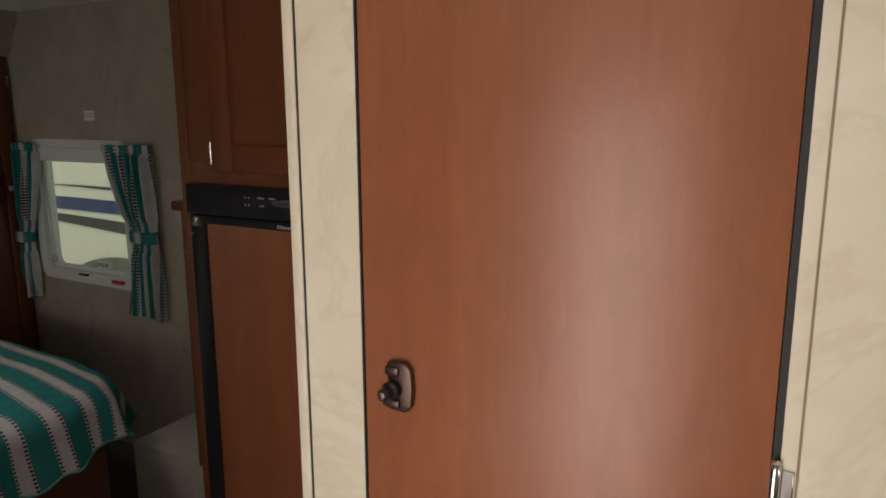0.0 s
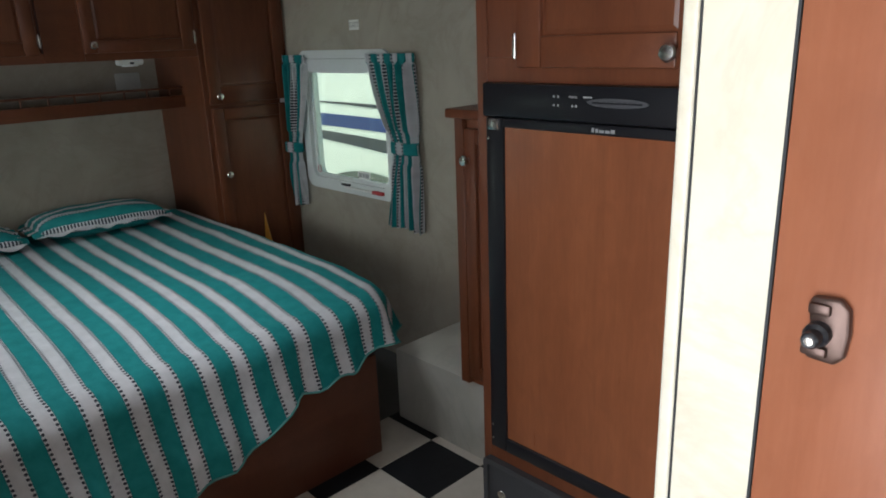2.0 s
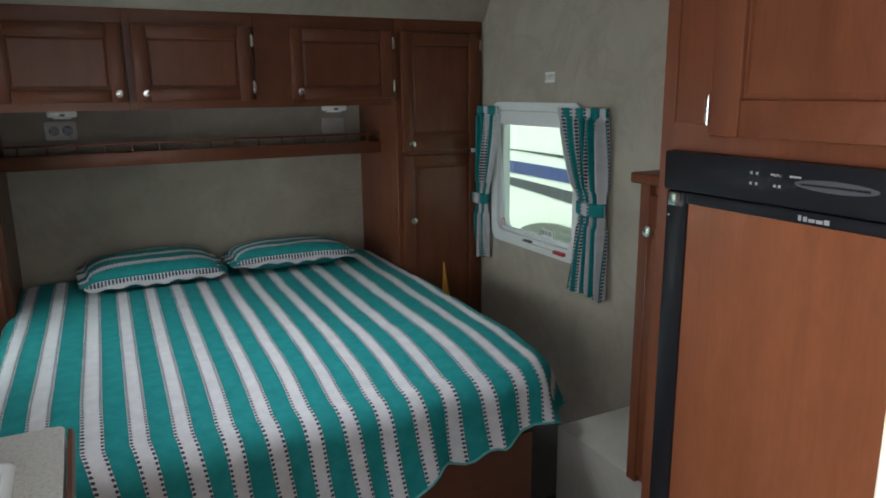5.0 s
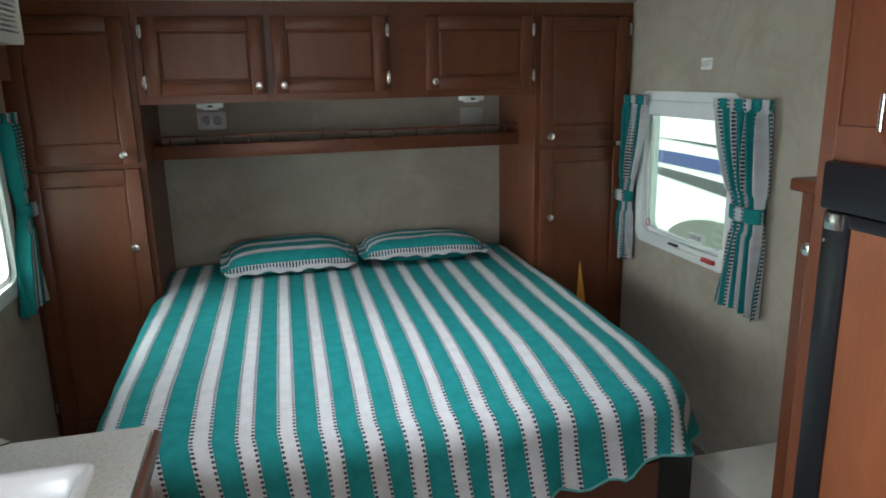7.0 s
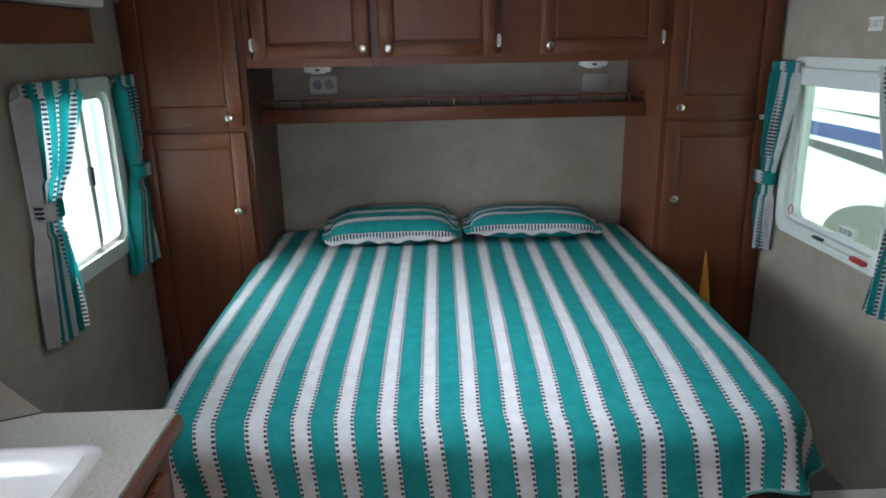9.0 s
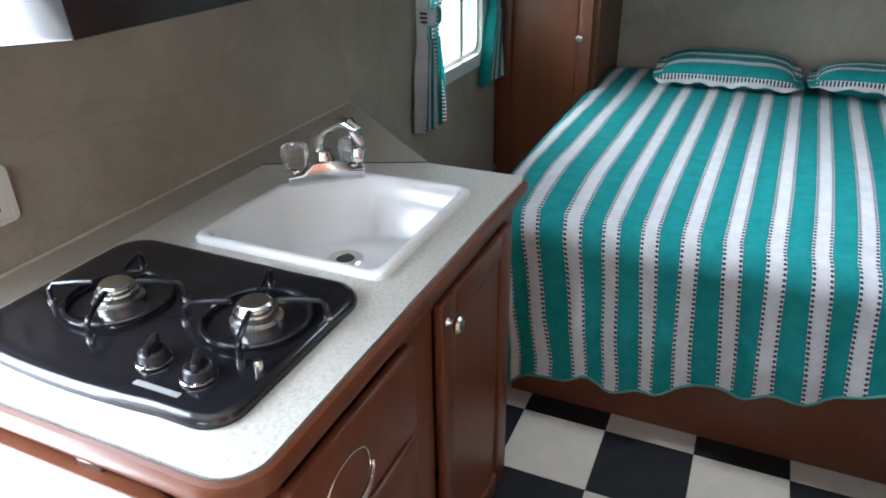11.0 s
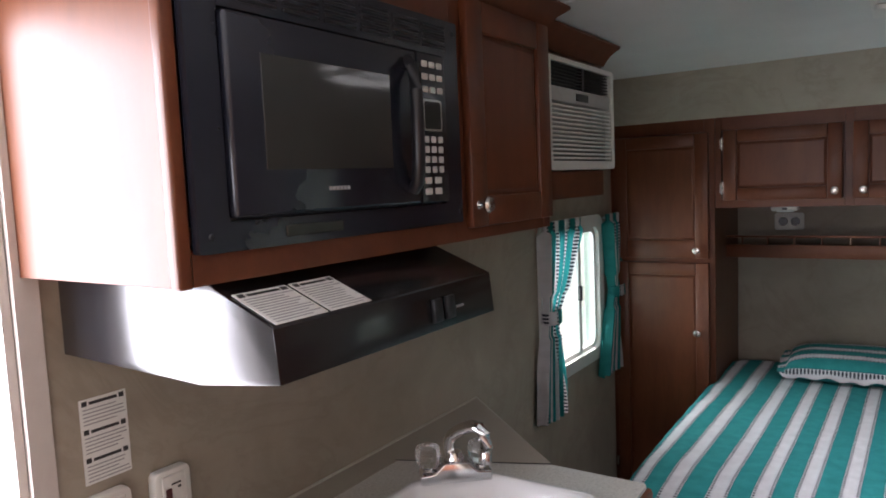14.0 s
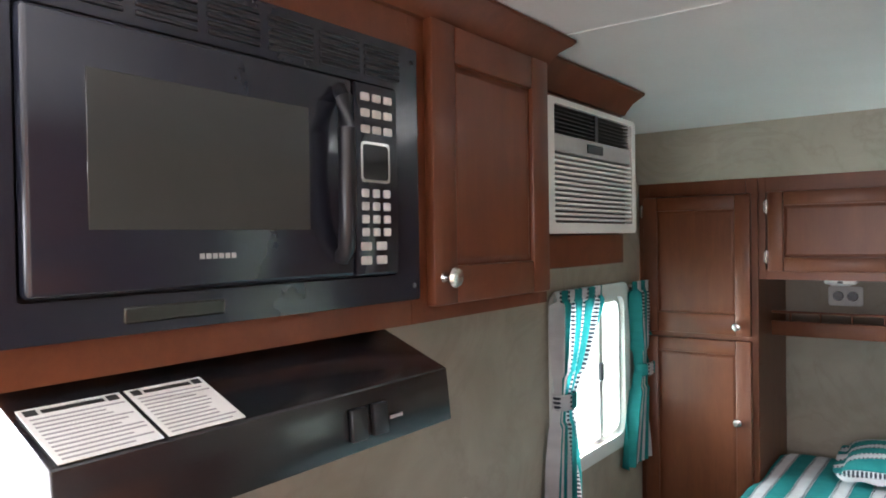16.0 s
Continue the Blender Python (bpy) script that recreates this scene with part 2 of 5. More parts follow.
def part(name, bm, mat, parent, label="", smooth=40):
    """One mesh, given in world metres, under a thing or a part."""
    o = new(name, mesh_of(bm, name, mat, ORIGIN[parent], smooth))
    o.parent = parent
    ORIGIN[o] = ORIGIN[parent]
    return tagged(o, label) if label else o


def solo(name, bm, mat, label, category, at=None, kind="", group="", smooth=40):
    """A top-level thing of one mesh, given in world metres."""
    if at is None:
        co = [v.co for v in bm.verts]
        at = ((min(c.x for c in co) + max(c.x for c in co)) / 2, (min(c.y for c in co) + max(c.y for c in co)) / 2, min(c.z for c in co))
    o = new(name, mesh_of(bm, name, mat, at, smooth))
    o.location = at
    ORIGIN[o] = Vector(at)
    return tagged(o, label, category, group, kind)


def box(x0, x1, y0, y1, z0, z1, bevel=0.0, seg=2, bm=None):
    own = bmesh.new()
    bmesh.ops.create_cube(own, size=1.0)
    bmesh.ops.scale(own, verts=own.verts, vec=(abs(x1 - x0), abs(y1 - y0), abs(z1 - z0)))
    bmesh.ops.translate(own, verts=own.verts, vec=((x0 + x1) / 2, (y0 + y1) / 2, (z0 + z1) / 2))
    if bevel:
        bmesh.ops.bevel(own, geom=own.edges[:], offset=bevel, segments=seg, profile=0.5, affect="EDGES")
    return join(bm, own)


def join(bm, own):
    if bm is None:
        return own
    me = bpy.data.meshes.new("tmp")
    own.to_mesh(me)
    own.free()
    bm.from_mesh(me)
    bpy.data.meshes.remove(me)
    return bm


def turn(bm, m):
    bmesh.ops.transform(bm, matrix=m, verts=bm.verts)
    return bm


def lathe(profile, seg=20, m=None, bm=None):
    """A turned shape round local z from (radius, height) pairs."""
    own = bmesh.new()
    rings = []
    for r, h in profile:
        if r < 1e-6:
            rings.append([own.verts.new((0, 0, h))])
        else:
            rings.append([own.verts.new((r * math.cos(2 * math.pi * i / seg), r * math.sin(2 * math.pi * i / seg), h)) for i in range(seg)])
    for a, b in zip(rings, rings[1:]):
        for i in range(seg):
            j = (i + 1) % seg
            if len(a) == 1 and len(b) == 1:
                continue
            if len(a) == 1:
                own.faces.new((a[0], b[i], b[j]))
            elif len(b) == 1:
                own.faces.new((a[i], a[j], b[0]))
            else:
                own.faces.new((a[i], a[j], b[j], b[i]))
    bmesh.ops.recalc_face_normals(own, faces=own.faces)
    if m is not None:
        turn(own, m)
    return join(bm, own)


def tube(points, r, seg=10, bm=None, closed=False):
    """A round bar along points."""
    own = bmesh.new()
    pts = [Vector(p) for p in points]
    rings = []
    n = len(pts)
    up = Vector((0.123, 0.35, 0.93)).normalized()
    for i, p in enumerate(pts):
        a = pts[(i - 1) % n] if closed or i else p
        b = pts[(i + 1) % n] if closed or i < n - 1 else p
        d = (b - a).normalized()
        s = d.cross(up).normalized()
        w = s.cross(d).normalized()
        rings.append([own.verts.new(p + r * (math.cos(2 * math.pi * k / seg) * s + math.sin(2 * math.pi * k / seg) * w)) for k in range(seg)])
    pairs = list(zip(rings, rings[1:] + ([rings[0]] if closed else [])))
    for a, b in pairs if closed else pairs[: n - 1]:
        for k in range(seg):
            own.faces.new((a[k], a[(k + 1) % seg], b[(k + 1) % seg], b[k]))
    if not closed:
        own.faces.new(rings[0][::-1])
        own.faces.new(rings[-1])
    bmesh.ops.recalc_face_normals(own, faces=own.faces)
    return join(bm, own)


def prism(outline, depth, m=None, bevel=0.0, seg=2, bm=None):
    """An outline in local x, z, given depth along local y (from 0 to depth)."""
    own = bmesh.new()
    a = [own.verts.new((x, 0, z)) for x, z in outline]
    b = [own.verts.new((x, depth, z)) for x, z in outline]
    own.faces.new(a)
    own.faces.new(b[::-1])
    n = len(a)
    for i in range(n):
        own.faces.new((a[i], b[i], b[(i + 1) % n], a[(i + 1) % n]))
    bmesh.ops.recalc_face_normals(own, faces=own.faces)
    if bevel:
        bmesh.ops.bevel(own, geom=[e for e in own.edges if e.calc_face_angle(0) > radians(35)], offset=bevel, segments=seg, profile=0.5, affect="EDGES")
    if m is not None:
        turn(own, m)
    return join(bm, own)


def rounded(x0, x1, z0, z1, r, n=6):
    """A rectangle's outline with round corners."""
    pts = []
    for cx, cz, a0 in ((x1 - r, z1 - r, 0), (x0 + r, z1 - r, 90), (x0 + r, z0 + r, 180), (x1 - r, z0 + r, 270)):
        for i in range(n + 1):
            a = radians(a0 + 90 * i / n)
            pts.append((cx + r * math.cos(a), cz + r * math.sin(a)))
    return pts


def ring_frame(outer, inner, depth, m=None, bm=None):
    """A frame between two outlines of the same number of points, in local x, z, depth along local y."""
    own = bmesh.new()
    loops = [[own.verts.new((x, y, z)) for x, z in line] for line, y in ((outer, 0), (inner, 0), (inner, depth), (outer, depth))]
    n = len(outer)
    for a, b in zip(loops, loops[1:] + loops[:1]):
        for i in range(n):
            own.faces.new((a[i], a[(i + 1) % n], b[(i + 1) % n], b[i]))
    bmesh.ops.recalc_face_normals(own, faces=own.faces)
    if m is not None:
        turn(own, m)
    return join(bm, own)


def bars(rects, depth, m):
    """Thin raised rectangles (x0, x1, z0, z1), standing out towards local -y."""
    bm = None
    for x0, x1, z0, z1 in rects:
        bm = box(x0, x1, -depth, 0, z0, z1, bm=bm)
    return turn(bm, m)


def lettering(text, size, mat, m, parent, name="lettering"):
    c = bpy.data.curves.new(name, "FONT")
    c.body, c.size, c.extrude = text, size, 0.0004
    c.align_x, c.align_y = "CENTER", "CENTER"
    tmp = bpy.data.objects.new("tmp", c)
    me = bpy.data.meshes.new_from_object(tmp)
    bpy.data.objects.remove(tmp)
    bm = bmesh.new()
    bm.from_mesh(me)
    bpy.data.meshes.remove(me)
    turn(bm, m @ pose(0, 0, 0, 90))
    return part(name, bm, mat, parent, smooth=0)


FACE_NY, FACE_PY, FACE_PX, FACE_NX = 0, 180, 90, -90


def knob(parent, m, s=1.0):
    bm = lathe([(0.0001, 0), (0.0085, 0), (0.0065, 0.004), (0.006, 0.011), (0.0135, 0.016), (0.0155, 0.021), (0.0125, 0.026), (0.006, 0.0275), (0, 0.0275)], 20, m @ pose(0, 0, 0, 90))
    return part("knob", bm, NICKEL, parent, "round brushed nickel knob")


def hinge(parent, m):
    bm = lathe([(0, -0.025), (0.0035, -0.024), (0.004, -0.02), (0.004, 0.02), (0.0035, 0.024), (0, 0.025)], 10, m @ pose(0, -0.004, 0))
    join(bm, turn(box(-0.009, 0.009, -0.002, 0.0, -0.019, 0.019, 0.0006, 1), m))
    return part("hinge", bm, NICKEL, parent, "small nickel barrel hinge")


def cabinet_door(parent, m, w, h, knob_at=None, hinges=(), rail=0.052, t=0.018, low_rail=None, wood_m=None):
    """A framed door with a recessed panel; local origin at its lower left corner, local -y outwards."""
    low = low_rail or rail
    wood_m = wood_m or CHERRY
    pn = bmesh.new()
    x0, x1, z0, z1 = rail - 0.004, w - rail + 0.004, low - 0.004, h - rail + 0.004
    steps = [(0, 0.009), (0.007, 0.009), (0.014, 0.0065), (0.016, 0.0062)]
    loops = [[pn.verts.new((a, -t + y, b)) for a, b in ((x0 + i, z0 + i), (x1 - i, z0 + i), (x1 - i, z1 - i), (x0 + i, z1 - i))] for i, y in steps]
    for a, b in zip(loops, loops[1:]):
        for i in range(4):
            pn.faces.new((a[i], a[(i + 1) % 4], b[(i + 1) % 4], b[i]))
    pn.faces.new(loops[-1])
    back = [pn.verts.new((a, -0.002, b)) for a, b in ((x0, z0), (x1, z0), (x1, z1), (x0, z1))]
    for i in range(4):
        pn.faces.new((back[i], back[(i + 1) % 4], loops[0][(i + 1) % 4], loops[0][i]))
    pn.faces.new(back[::-1])
    bmesh.ops.recalc_face_normals(pn, faces=pn.faces)
    d = part("door", turn(pn, m), wood_m, parent, smooth=0)
    for a0, a1 in ((0, rail), (w - rail, w)):
        part("stile", turn(box(a0, a1, -t, 0, 0, h, 0.004, 2), m), wood_m, d)
    for z0, z1 in ((0, low), (h - rail, h)):
        part("rail", turn(box(rail + 0.0004, w - rail - 0.0004, -t + 0.0006, -0.001, z0 + 0.0005, z1 - 0.0005, 0.0035, 2), m), CHERRY_H if wood_m == CHERRY else wood_m, d)
    if knob_at:
        knob(d, m @ pose(knob_at[0], -t, knob_at[1]))
    for u, v in hinges:
        hinge(d, m @ pose(u, -t * 0.5, v))
    return d


# ---- structure ----
WALL_L, WALL_R, CEIL_Z, FRONT_X, REAR_X = -0.612, 1.73, 1.83, -3.25, 1.7
TH = 0.05


def wall_with_hole(name, y0, y1, hole, label, x0=FRONT_X, x1=REAR_X, mat=WALL, z1=CEIL_Z + 0.03):
    """A wall along x with openings (x0, x1, z0, z1), as one mesh."""
    xs = sorted({x0, x1, *(v for h in hole for v in h[:2])})
    zs = sorted({0.0, z1, *(v for h in hole for v in h[2:])})
    bm = bmesh.new()
    corner_of = {}

    def at_corner(x, y, z):
        if (x, y, z) not in corner_of:
            corner_of[x, y, z] = bm.verts.new((x, y, z))
        return corner_of[x, y, z]

    def solid(i, k):
        if not (0 <= i < len(xs) - 1 and 0 <= k < len(zs) - 1):
            return False
        x, z = (xs[i] + xs[i + 1]) / 2, (zs[k] + zs[k + 1]) / 2
        return not any(a < x < b and c < z < d for a, b, c, d in hole)

    for i in range(len(xs) - 1):
        for k in range(len(zs) - 1):
            if not solid(i, k):
                continue
            a, b, c, d = xs[i], xs[i + 1], zs[k], zs[k + 1]
            for y in (y0, y1):
                bm.faces.new([at_corner(x, y, z) for x, z in ((a, c), (b, c), (b, d), (a, d))])
            for di, dk, p, q in ((-1, 0, (a, c), (a, d)), (1, 0, (b, c), (b, d)), (0, -1, (a, c), (b, c)), (0, 1, (a, d), (b, d))):
                if not solid(i + di, k + dk):
                    bm.faces.new([at_corner(p[0], y0, p[1]), at_corner(q[0], y0, q[1]), at_corner(q[0], y1, q[1]), at_corner(p[0], y1, p[1])])
    bmesh.ops.recalc_face_normals(bm, faces=bm.faces)
    return solo(name, bm, mat, label, "wall", at=(0, y0, 0), kind="structure", smooth=0)


WIN_R = (-2.665, -2.08, 0.725, 1.28)
WIN_L = (-2.64, -2.09, 0.725, 1.265)
ENTRY = (-0.368, 0.255, 0.02, 1.735)
wall_with_hole("wall_kitchen_side", WALL_L - TH, WALL_L, [WIN_L, ENTRY], "grey-tan marbled wallpaper wall with entry door and window")
wall_with_hole("wall_window_side", WALL_R, WALL_R + TH, [WIN_R], "grey-tan marbled wallpaper wall with a small window")
solo("wall_front", box(FRONT_X - TH, FRONT_X, WALL_L - TH, WALL_R + TH, 0, CEIL_Z + 0.03), WALL, "grey-tan wallpaper wall behind the bed head", "wall", kind="structure", smooth=0)
solo("wall_rear", box(REAR_X, REAR_X + TH, WALL_L - TH, WALL_R + TH, 0, CEIL_Z + 0.03), WALL, "grey-tan wallpaper end wall", "wall", kind="structure", smooth=0)
VX, VY, VH = -1.75, 0.56, 0.15
cl = box(FRONT_X - TH, VX - VH, WALL_L - TH, WALL_R + TH, CEIL_Z, CEIL_Z + 0.06)
cl = box(VX + VH, REAR_X + TH, WALL_L - TH, WALL_R + TH, CEIL_Z, CEIL_Z + 0.06, bm=cl)
cl = box(VX - VH, VX + VH, WALL_L - TH, VY - VH, CEIL_Z, CEIL_Z + 0.06, bm=cl)
cl = box(VX - VH, VX + VH, VY + VH, WALL_R + TH, CEIL_Z, CEIL_Z + 0.06, bm=cl)
solo("ceiling", cl, CEIL, "plain white ceiling panels", "ceiling", kind="structure", smooth=0)
seam = box(-1.38, -1.372, WALL_L, WALL_R, CEIL_Z - 0.002, CEIL_Z + 0.001)
solo("ceiling_trim", seam, CEIL, "thin white seam strip across the ceiling", "trim", kind="structure")

# the sloping nose above the bed cabinets
prof = [(-2.79, 1.652), (-2.765, 1.68), (-2.735, 1.73), (-2.705, 1.78), (-2.685, CEIL_Z), (-2.9, CEIL_Z), (-2.9, 1.652)]
solo("wall_front_slope", prism(prof, WALL_R - WALL_L, pose(0, WALL_L, 0)), WALL, "grey-tan wallpaper slope above the bed cabinets", "wall", kind="structure")

# unseen window frame added on the rear wall, round the fill lamp
rw = thing("added_window", (REAR_X, -0.02, 0.95), "white window frame added on the unseen rear wall", "window", kind="structure")
part("window_frame", ring_frame(rounded(-0.48, 0.48, -0.28, 0.28, 0.06, 6), rounded(-0.44, 0.44, -0.24, 0.24, 0.05, 6), 0.015, pose(REAR_X - 0.016, -0.02, 1.2, 0, 0, -90)), FRAME_W, rw)

# bathroom walls
BATH_Y = 0.636
DOOR_X0, DOOR_X1, DOOR_TOP = -0.1735, 0.327, 1.76
bw = box(-0.2698, DOOR_X0 - 0.004, BATH_Y, BATH_Y + 0.035, 0, CEIL_Z)
bw = box(DOOR_X1 + 0.0085, REAR_X, BATH_Y, BATH_Y + 0.035, 0, CEIL_Z, bm=bw)
bw = box(DOOR_X0 - 0.004, DOOR_X1 + 0.0085, BATH_Y, BATH_Y + 0.035, DOOR_TOP + 0.006, CEIL_Z, bm=bw)
solo("wall_bathroom", bw, CREAM, "cream marbled bathroom partition wall", "wall", kind="structure", smooth=0)
solo("wall_bathroom_side", box(-0.289, -0.260, BATH_Y + 0.041, WALL_R, 0, CEIL_Z), CREAM, "cream marbled partition beside the fridge", "wall", kind="structure", smooth=0)
corner = box(-0.291, -0.2728, BATH_Y - 0.004, BATH_Y + 0.04, 0.0, CEIL_Z - 0.001, 0.004, 3)
solo("trim_bathroom_corner", corner, CREAM, "cream corner moulding on the bathroom wall", "trim", kind="structure")
solo("trim_corner_gap", box(-0.2724, -0.27, BATH_Y - 0.0015, BATH_Y + 0.01, 0, CEIL_Z - 0.001), RUBBER, "dark gap beside the corner moulding", "trim", kind="structure")
solo("trim_door_edge", box(DOOR_X1 + 0.0235, DOOR_X1 + 0.0255, BATH_Y - 0.0022, BATH_Y - 0.0003, 0, CEIL_Z - 0.002), plain("tan_joint_strip", (0.28, 0.2, 0.12), 0.6), "thin tan joint strip beside the bathroom door", "trim", kind="structure")
# black strip set into the door gap, its colour standing for the gap's shade
solo("trim_door_gap", box(DOOR_X1 + 0.0008, DOOR_X1 + 0.008, BATH_Y + 0.004, BATH_Y + 0.03, 0, DOOR_TOP), RUBBER, "black strip filling the dark gap along the bathroom door", "trim", kind="structure")

bath_door = thing("door_1", (DOOR_X0, BATH_Y, 0), "closed reddish wood-grain bathroom door", "door", kind="structure")
part("door_leaf", box(DOOR_X0, DOOR_X1, BATH_Y + 0.001, BATH_Y + 0.03, 0.02, DOOR_TOP, 0.0015, 2), DOOR_WOOD, bath_door)
part("edge_gasket", box(DOOR_X0 - 0.0036, DOOR_X0 - 0.0006, BATH_Y - 0.0005, BATH_Y + 0.02, 0.02, DOOR_TOP), RUBBER, bath_door, "thin black gasket")
lm = pose(-0.115, BATH_Y + 0.001, 1.052)
LS = 0.82
plate = prism([(a * LS, b * LS) for a, b in ((-0.02, -0.041), (0.012, -0.043), (0.023, -0.03), (0.026, 0), (0.023, 0.03), (0.012, 0.043), (-0.02, 0.041), (-0.024, 0.03), (-0.019, 0.0), (-0.024, -0.03))], -0.011, lm, 0.004, 2)
latch = part("latch", plate, BRONZE, bath_door, "bronze-brown door latch plate")
part("latch_bar", turn(box(-0.021, 0.004, -0.017, -0.009, -0.028, -0.017, 0.003, 2, box(-0.018, 0.003, -0.016, -0.009, 0.016, 0.028, 0.003, 2)), lm), BRONZE, latch)
part("latch_knob", lathe([(0, 0), (0.0125, 0), (0.0125, 0.014), (0.0085, 0.017), (0.0085, 0.03), (0.0065, 0.032), (0, 0.032)], 20, lm @ pose(-0.006, -0.008, -0.003, 90)), BLACK, latch, "black latch knob")
part("latch_button", lathe([(0, 0), (0.005, 0), (0.004, 0.002), (0, 0.0024)], 16, lm @ pose(-0.006, -0.0395, -0.003, 90)), NICKEL, latch, "silver knob centre")
for z in (1.018, 0.3, 1.55):
    hb = lathe([(0, -0.04), (0.003, -0.04), (0.006, -0.034), (0.0062, 0.03), (0.004, 0.034), (0.005, 0.038), (0, 0.043)], 12, pose(DOOR_X1 + 0.005, BATH_Y - 0.006, z))
    join(hb, box(DOOR_X1 + 0.009, DOOR_X1 + 0.022, BATH_Y - 0.0025, BATH_Y - 0.0002, z - 0.03, z + 0.03, 0.001, 1))
    part("hinge", hb, CHROME, bath_door, "chrome butt hinge")

# entry door frame, rounded at the top
fo = rounded(ENTRY[0] - 0.035, ENTRY[1] + 0.035, -0.2, ENTRY[3] + 0.035, 0.10, 8)
fi = rounded(ENTRY[0], ENTRY[1], -0.19, ENTRY[3], 0.075, 8)
entry = thing("door_2", (ENTRY[0], WALL_L, 0), "open entry doorway with a pale rounded aluminium frame", "door", kind="structure")
fb = ring_frame(fo, fi, 0.012, pose(0, WALL_L - 0.002, 0))
join(fb, ring_frame(rounded(ENTRY[0] - 0.001, ENTRY[1] + 0.001, -0.195, ENTRY[3] + 0.001, 0.076, 8), rounded(ENTRY[0] + 0.014, ENTRY[1] - 0.014, -0.185, ENTRY[3] - 0.014, 0.065, 8), 0.075, pose(0, WALL_L - 0.077, 0)))
bmesh.ops.bisect_plane(fb, geom=fb.verts[:] + fb.edges[:] + fb.faces[:], plane_co=(0, 0, 0.004), plane_no=(0, 0, -1), clear_outer=True)
part("door_frame", fb, plain("pale_door_frame", (0.52, 0.47, 0.43), 0.4, grain=50, vary=0.05), entry)
part("corner_plate", prism(rounded(-0.435, -0.368, 1.655, 1.80, 0.012, 4), 0.01, pose(0, WALL_L + 0.003, 0), 0.003), plain("grey_painted_trim", (0.22, 0.22, 0.24), 0.5), entry, "grey plastic corner plate")
part("threshold", box(ENTRY[0], ENTRY[1], WALL_L - 0.09, WALL_L + 0.02, -0.02, 0.012, 0.004, 2), ALU, entry, "aluminium threshold strip")

# ---- windows ----


def window(name, hole, y, out, label, slider=False):
    """A round-cornered window; out is +1 where outside lies towards +y."""
    x0, x1, z0, z1 = hole
    w = thing(name, (x0, y, z0), label, "window", kind="structure")
    m = pose(0, y - 0.012 if out > 0 else y - 0.056, 0)
    part("window_frame", ring_frame(rounded(x0 - 0.026, x1 + 0.026, z0 - 0.026, z1 + 0.026, 0.055, 7), rounded(x0 + 0.022, x1 - 0.022, z0 + 0.022, z1 - 0.022, 0.045, 7), 0.068, m), FRAME_W, w)
    m2 = pose(0, y + 0.012 * out - 0.006, 0)
    part("sash", ring_frame(rounded(x0 + 0.023, x1 - 0.023, z0 + 0.023, z1 - 0.023, 0.045, 7), rounded(x0 + 0.04, x1 - 0.04, z0 + 0.04, z1 - 0.04, 0.036, 7), 0.014, m2), FRAME_W, w)
    g = part("pane", prism(rounded(x0 + 0.039, x1 - 0.039, z0 + 0.039, z1 - 0.039, 0.036, 7), 0.004, pose(0, y + 0.016 * out - 0.002, 0)), GLASS, w, smooth=0)
    g.visible_shadow = False
    if slider:
        xm = x0 + 0.2
        mull = part("mullion", box(xm - 0.014, xm + 0.014, y - 0.02, y + 0.0, z0 + 0.03, z1 - 0.03, 0.003, 2), FRAME_W, w)
        part("latch", box(xm + 0.004, xm + 0.022, y - 0.002, y + 0.014, z0 + 0.24, z0 + 0.30, 0.004, 2), BLACK, mull, "black sliding latch")
    return w


win_r = window("window_1", WIN_R, WALL_R, 1, "small white-framed window with rounded corners")
part("release_bar", box(-2.40, -2.18, WALL_R - 0.026, WALL_R - 0.014, 0.722, 0.732, 0.004, 2), WHITE_PL, win_r, "white release bar")
part("release_grip", box(-2.20, -2.13, WALL_R - 0.03, WALL_R - 0.013, 0.72, 0.736, 0.005, 2), RED, win_r, "red release grip")
part("release_clip", box(-2.415, -2.36, WALL_R - 0.028, WALL_R - 0.013, 0.733, 0.742, 0.003, 2), BLACK, win_r, "black release clip")
part("shade_cassette", box(-2.655, -2.09, WALL_R - 0.02, WALL_R + 0.004, 1.213, 1.272, 0.006, 3), FRAME_W, win_r, "white roller shade cassette")
stk = part("sticker", box(-2.33, -2.25, WALL_R + 0.008, WALL_R + 0.0105, 0.768, 0.80), PAPER, win_r, "white sticker on the glass")
tagged(part("print", bars([(-2.325, -2.305, 0.775, 0.793), (-2.30, -2.285, 0.775, 0.793), (-2.28, -2.257, 0.775, 0.793)], 0.001, pose(0, WALL_R + 0.0078, 0)), GREY_INK, stk), kind="stuff")
ringlet = tube([(-2.60 + 0.013 * math.cos(a), WALL_R - 0.005, 0.785 + 0.016 * math.sin(a)) for a in np.linspace(0, 2 * math.pi, 17)[:-1]], 0.0018, 6, closed=True)
part("pull_ring", ringlet, RED, win_r, "thin red pull ring")
win_l = window("window_2", WIN_L, WALL_L, -1, "white-framed sliding window with rounded corners", slider=True)


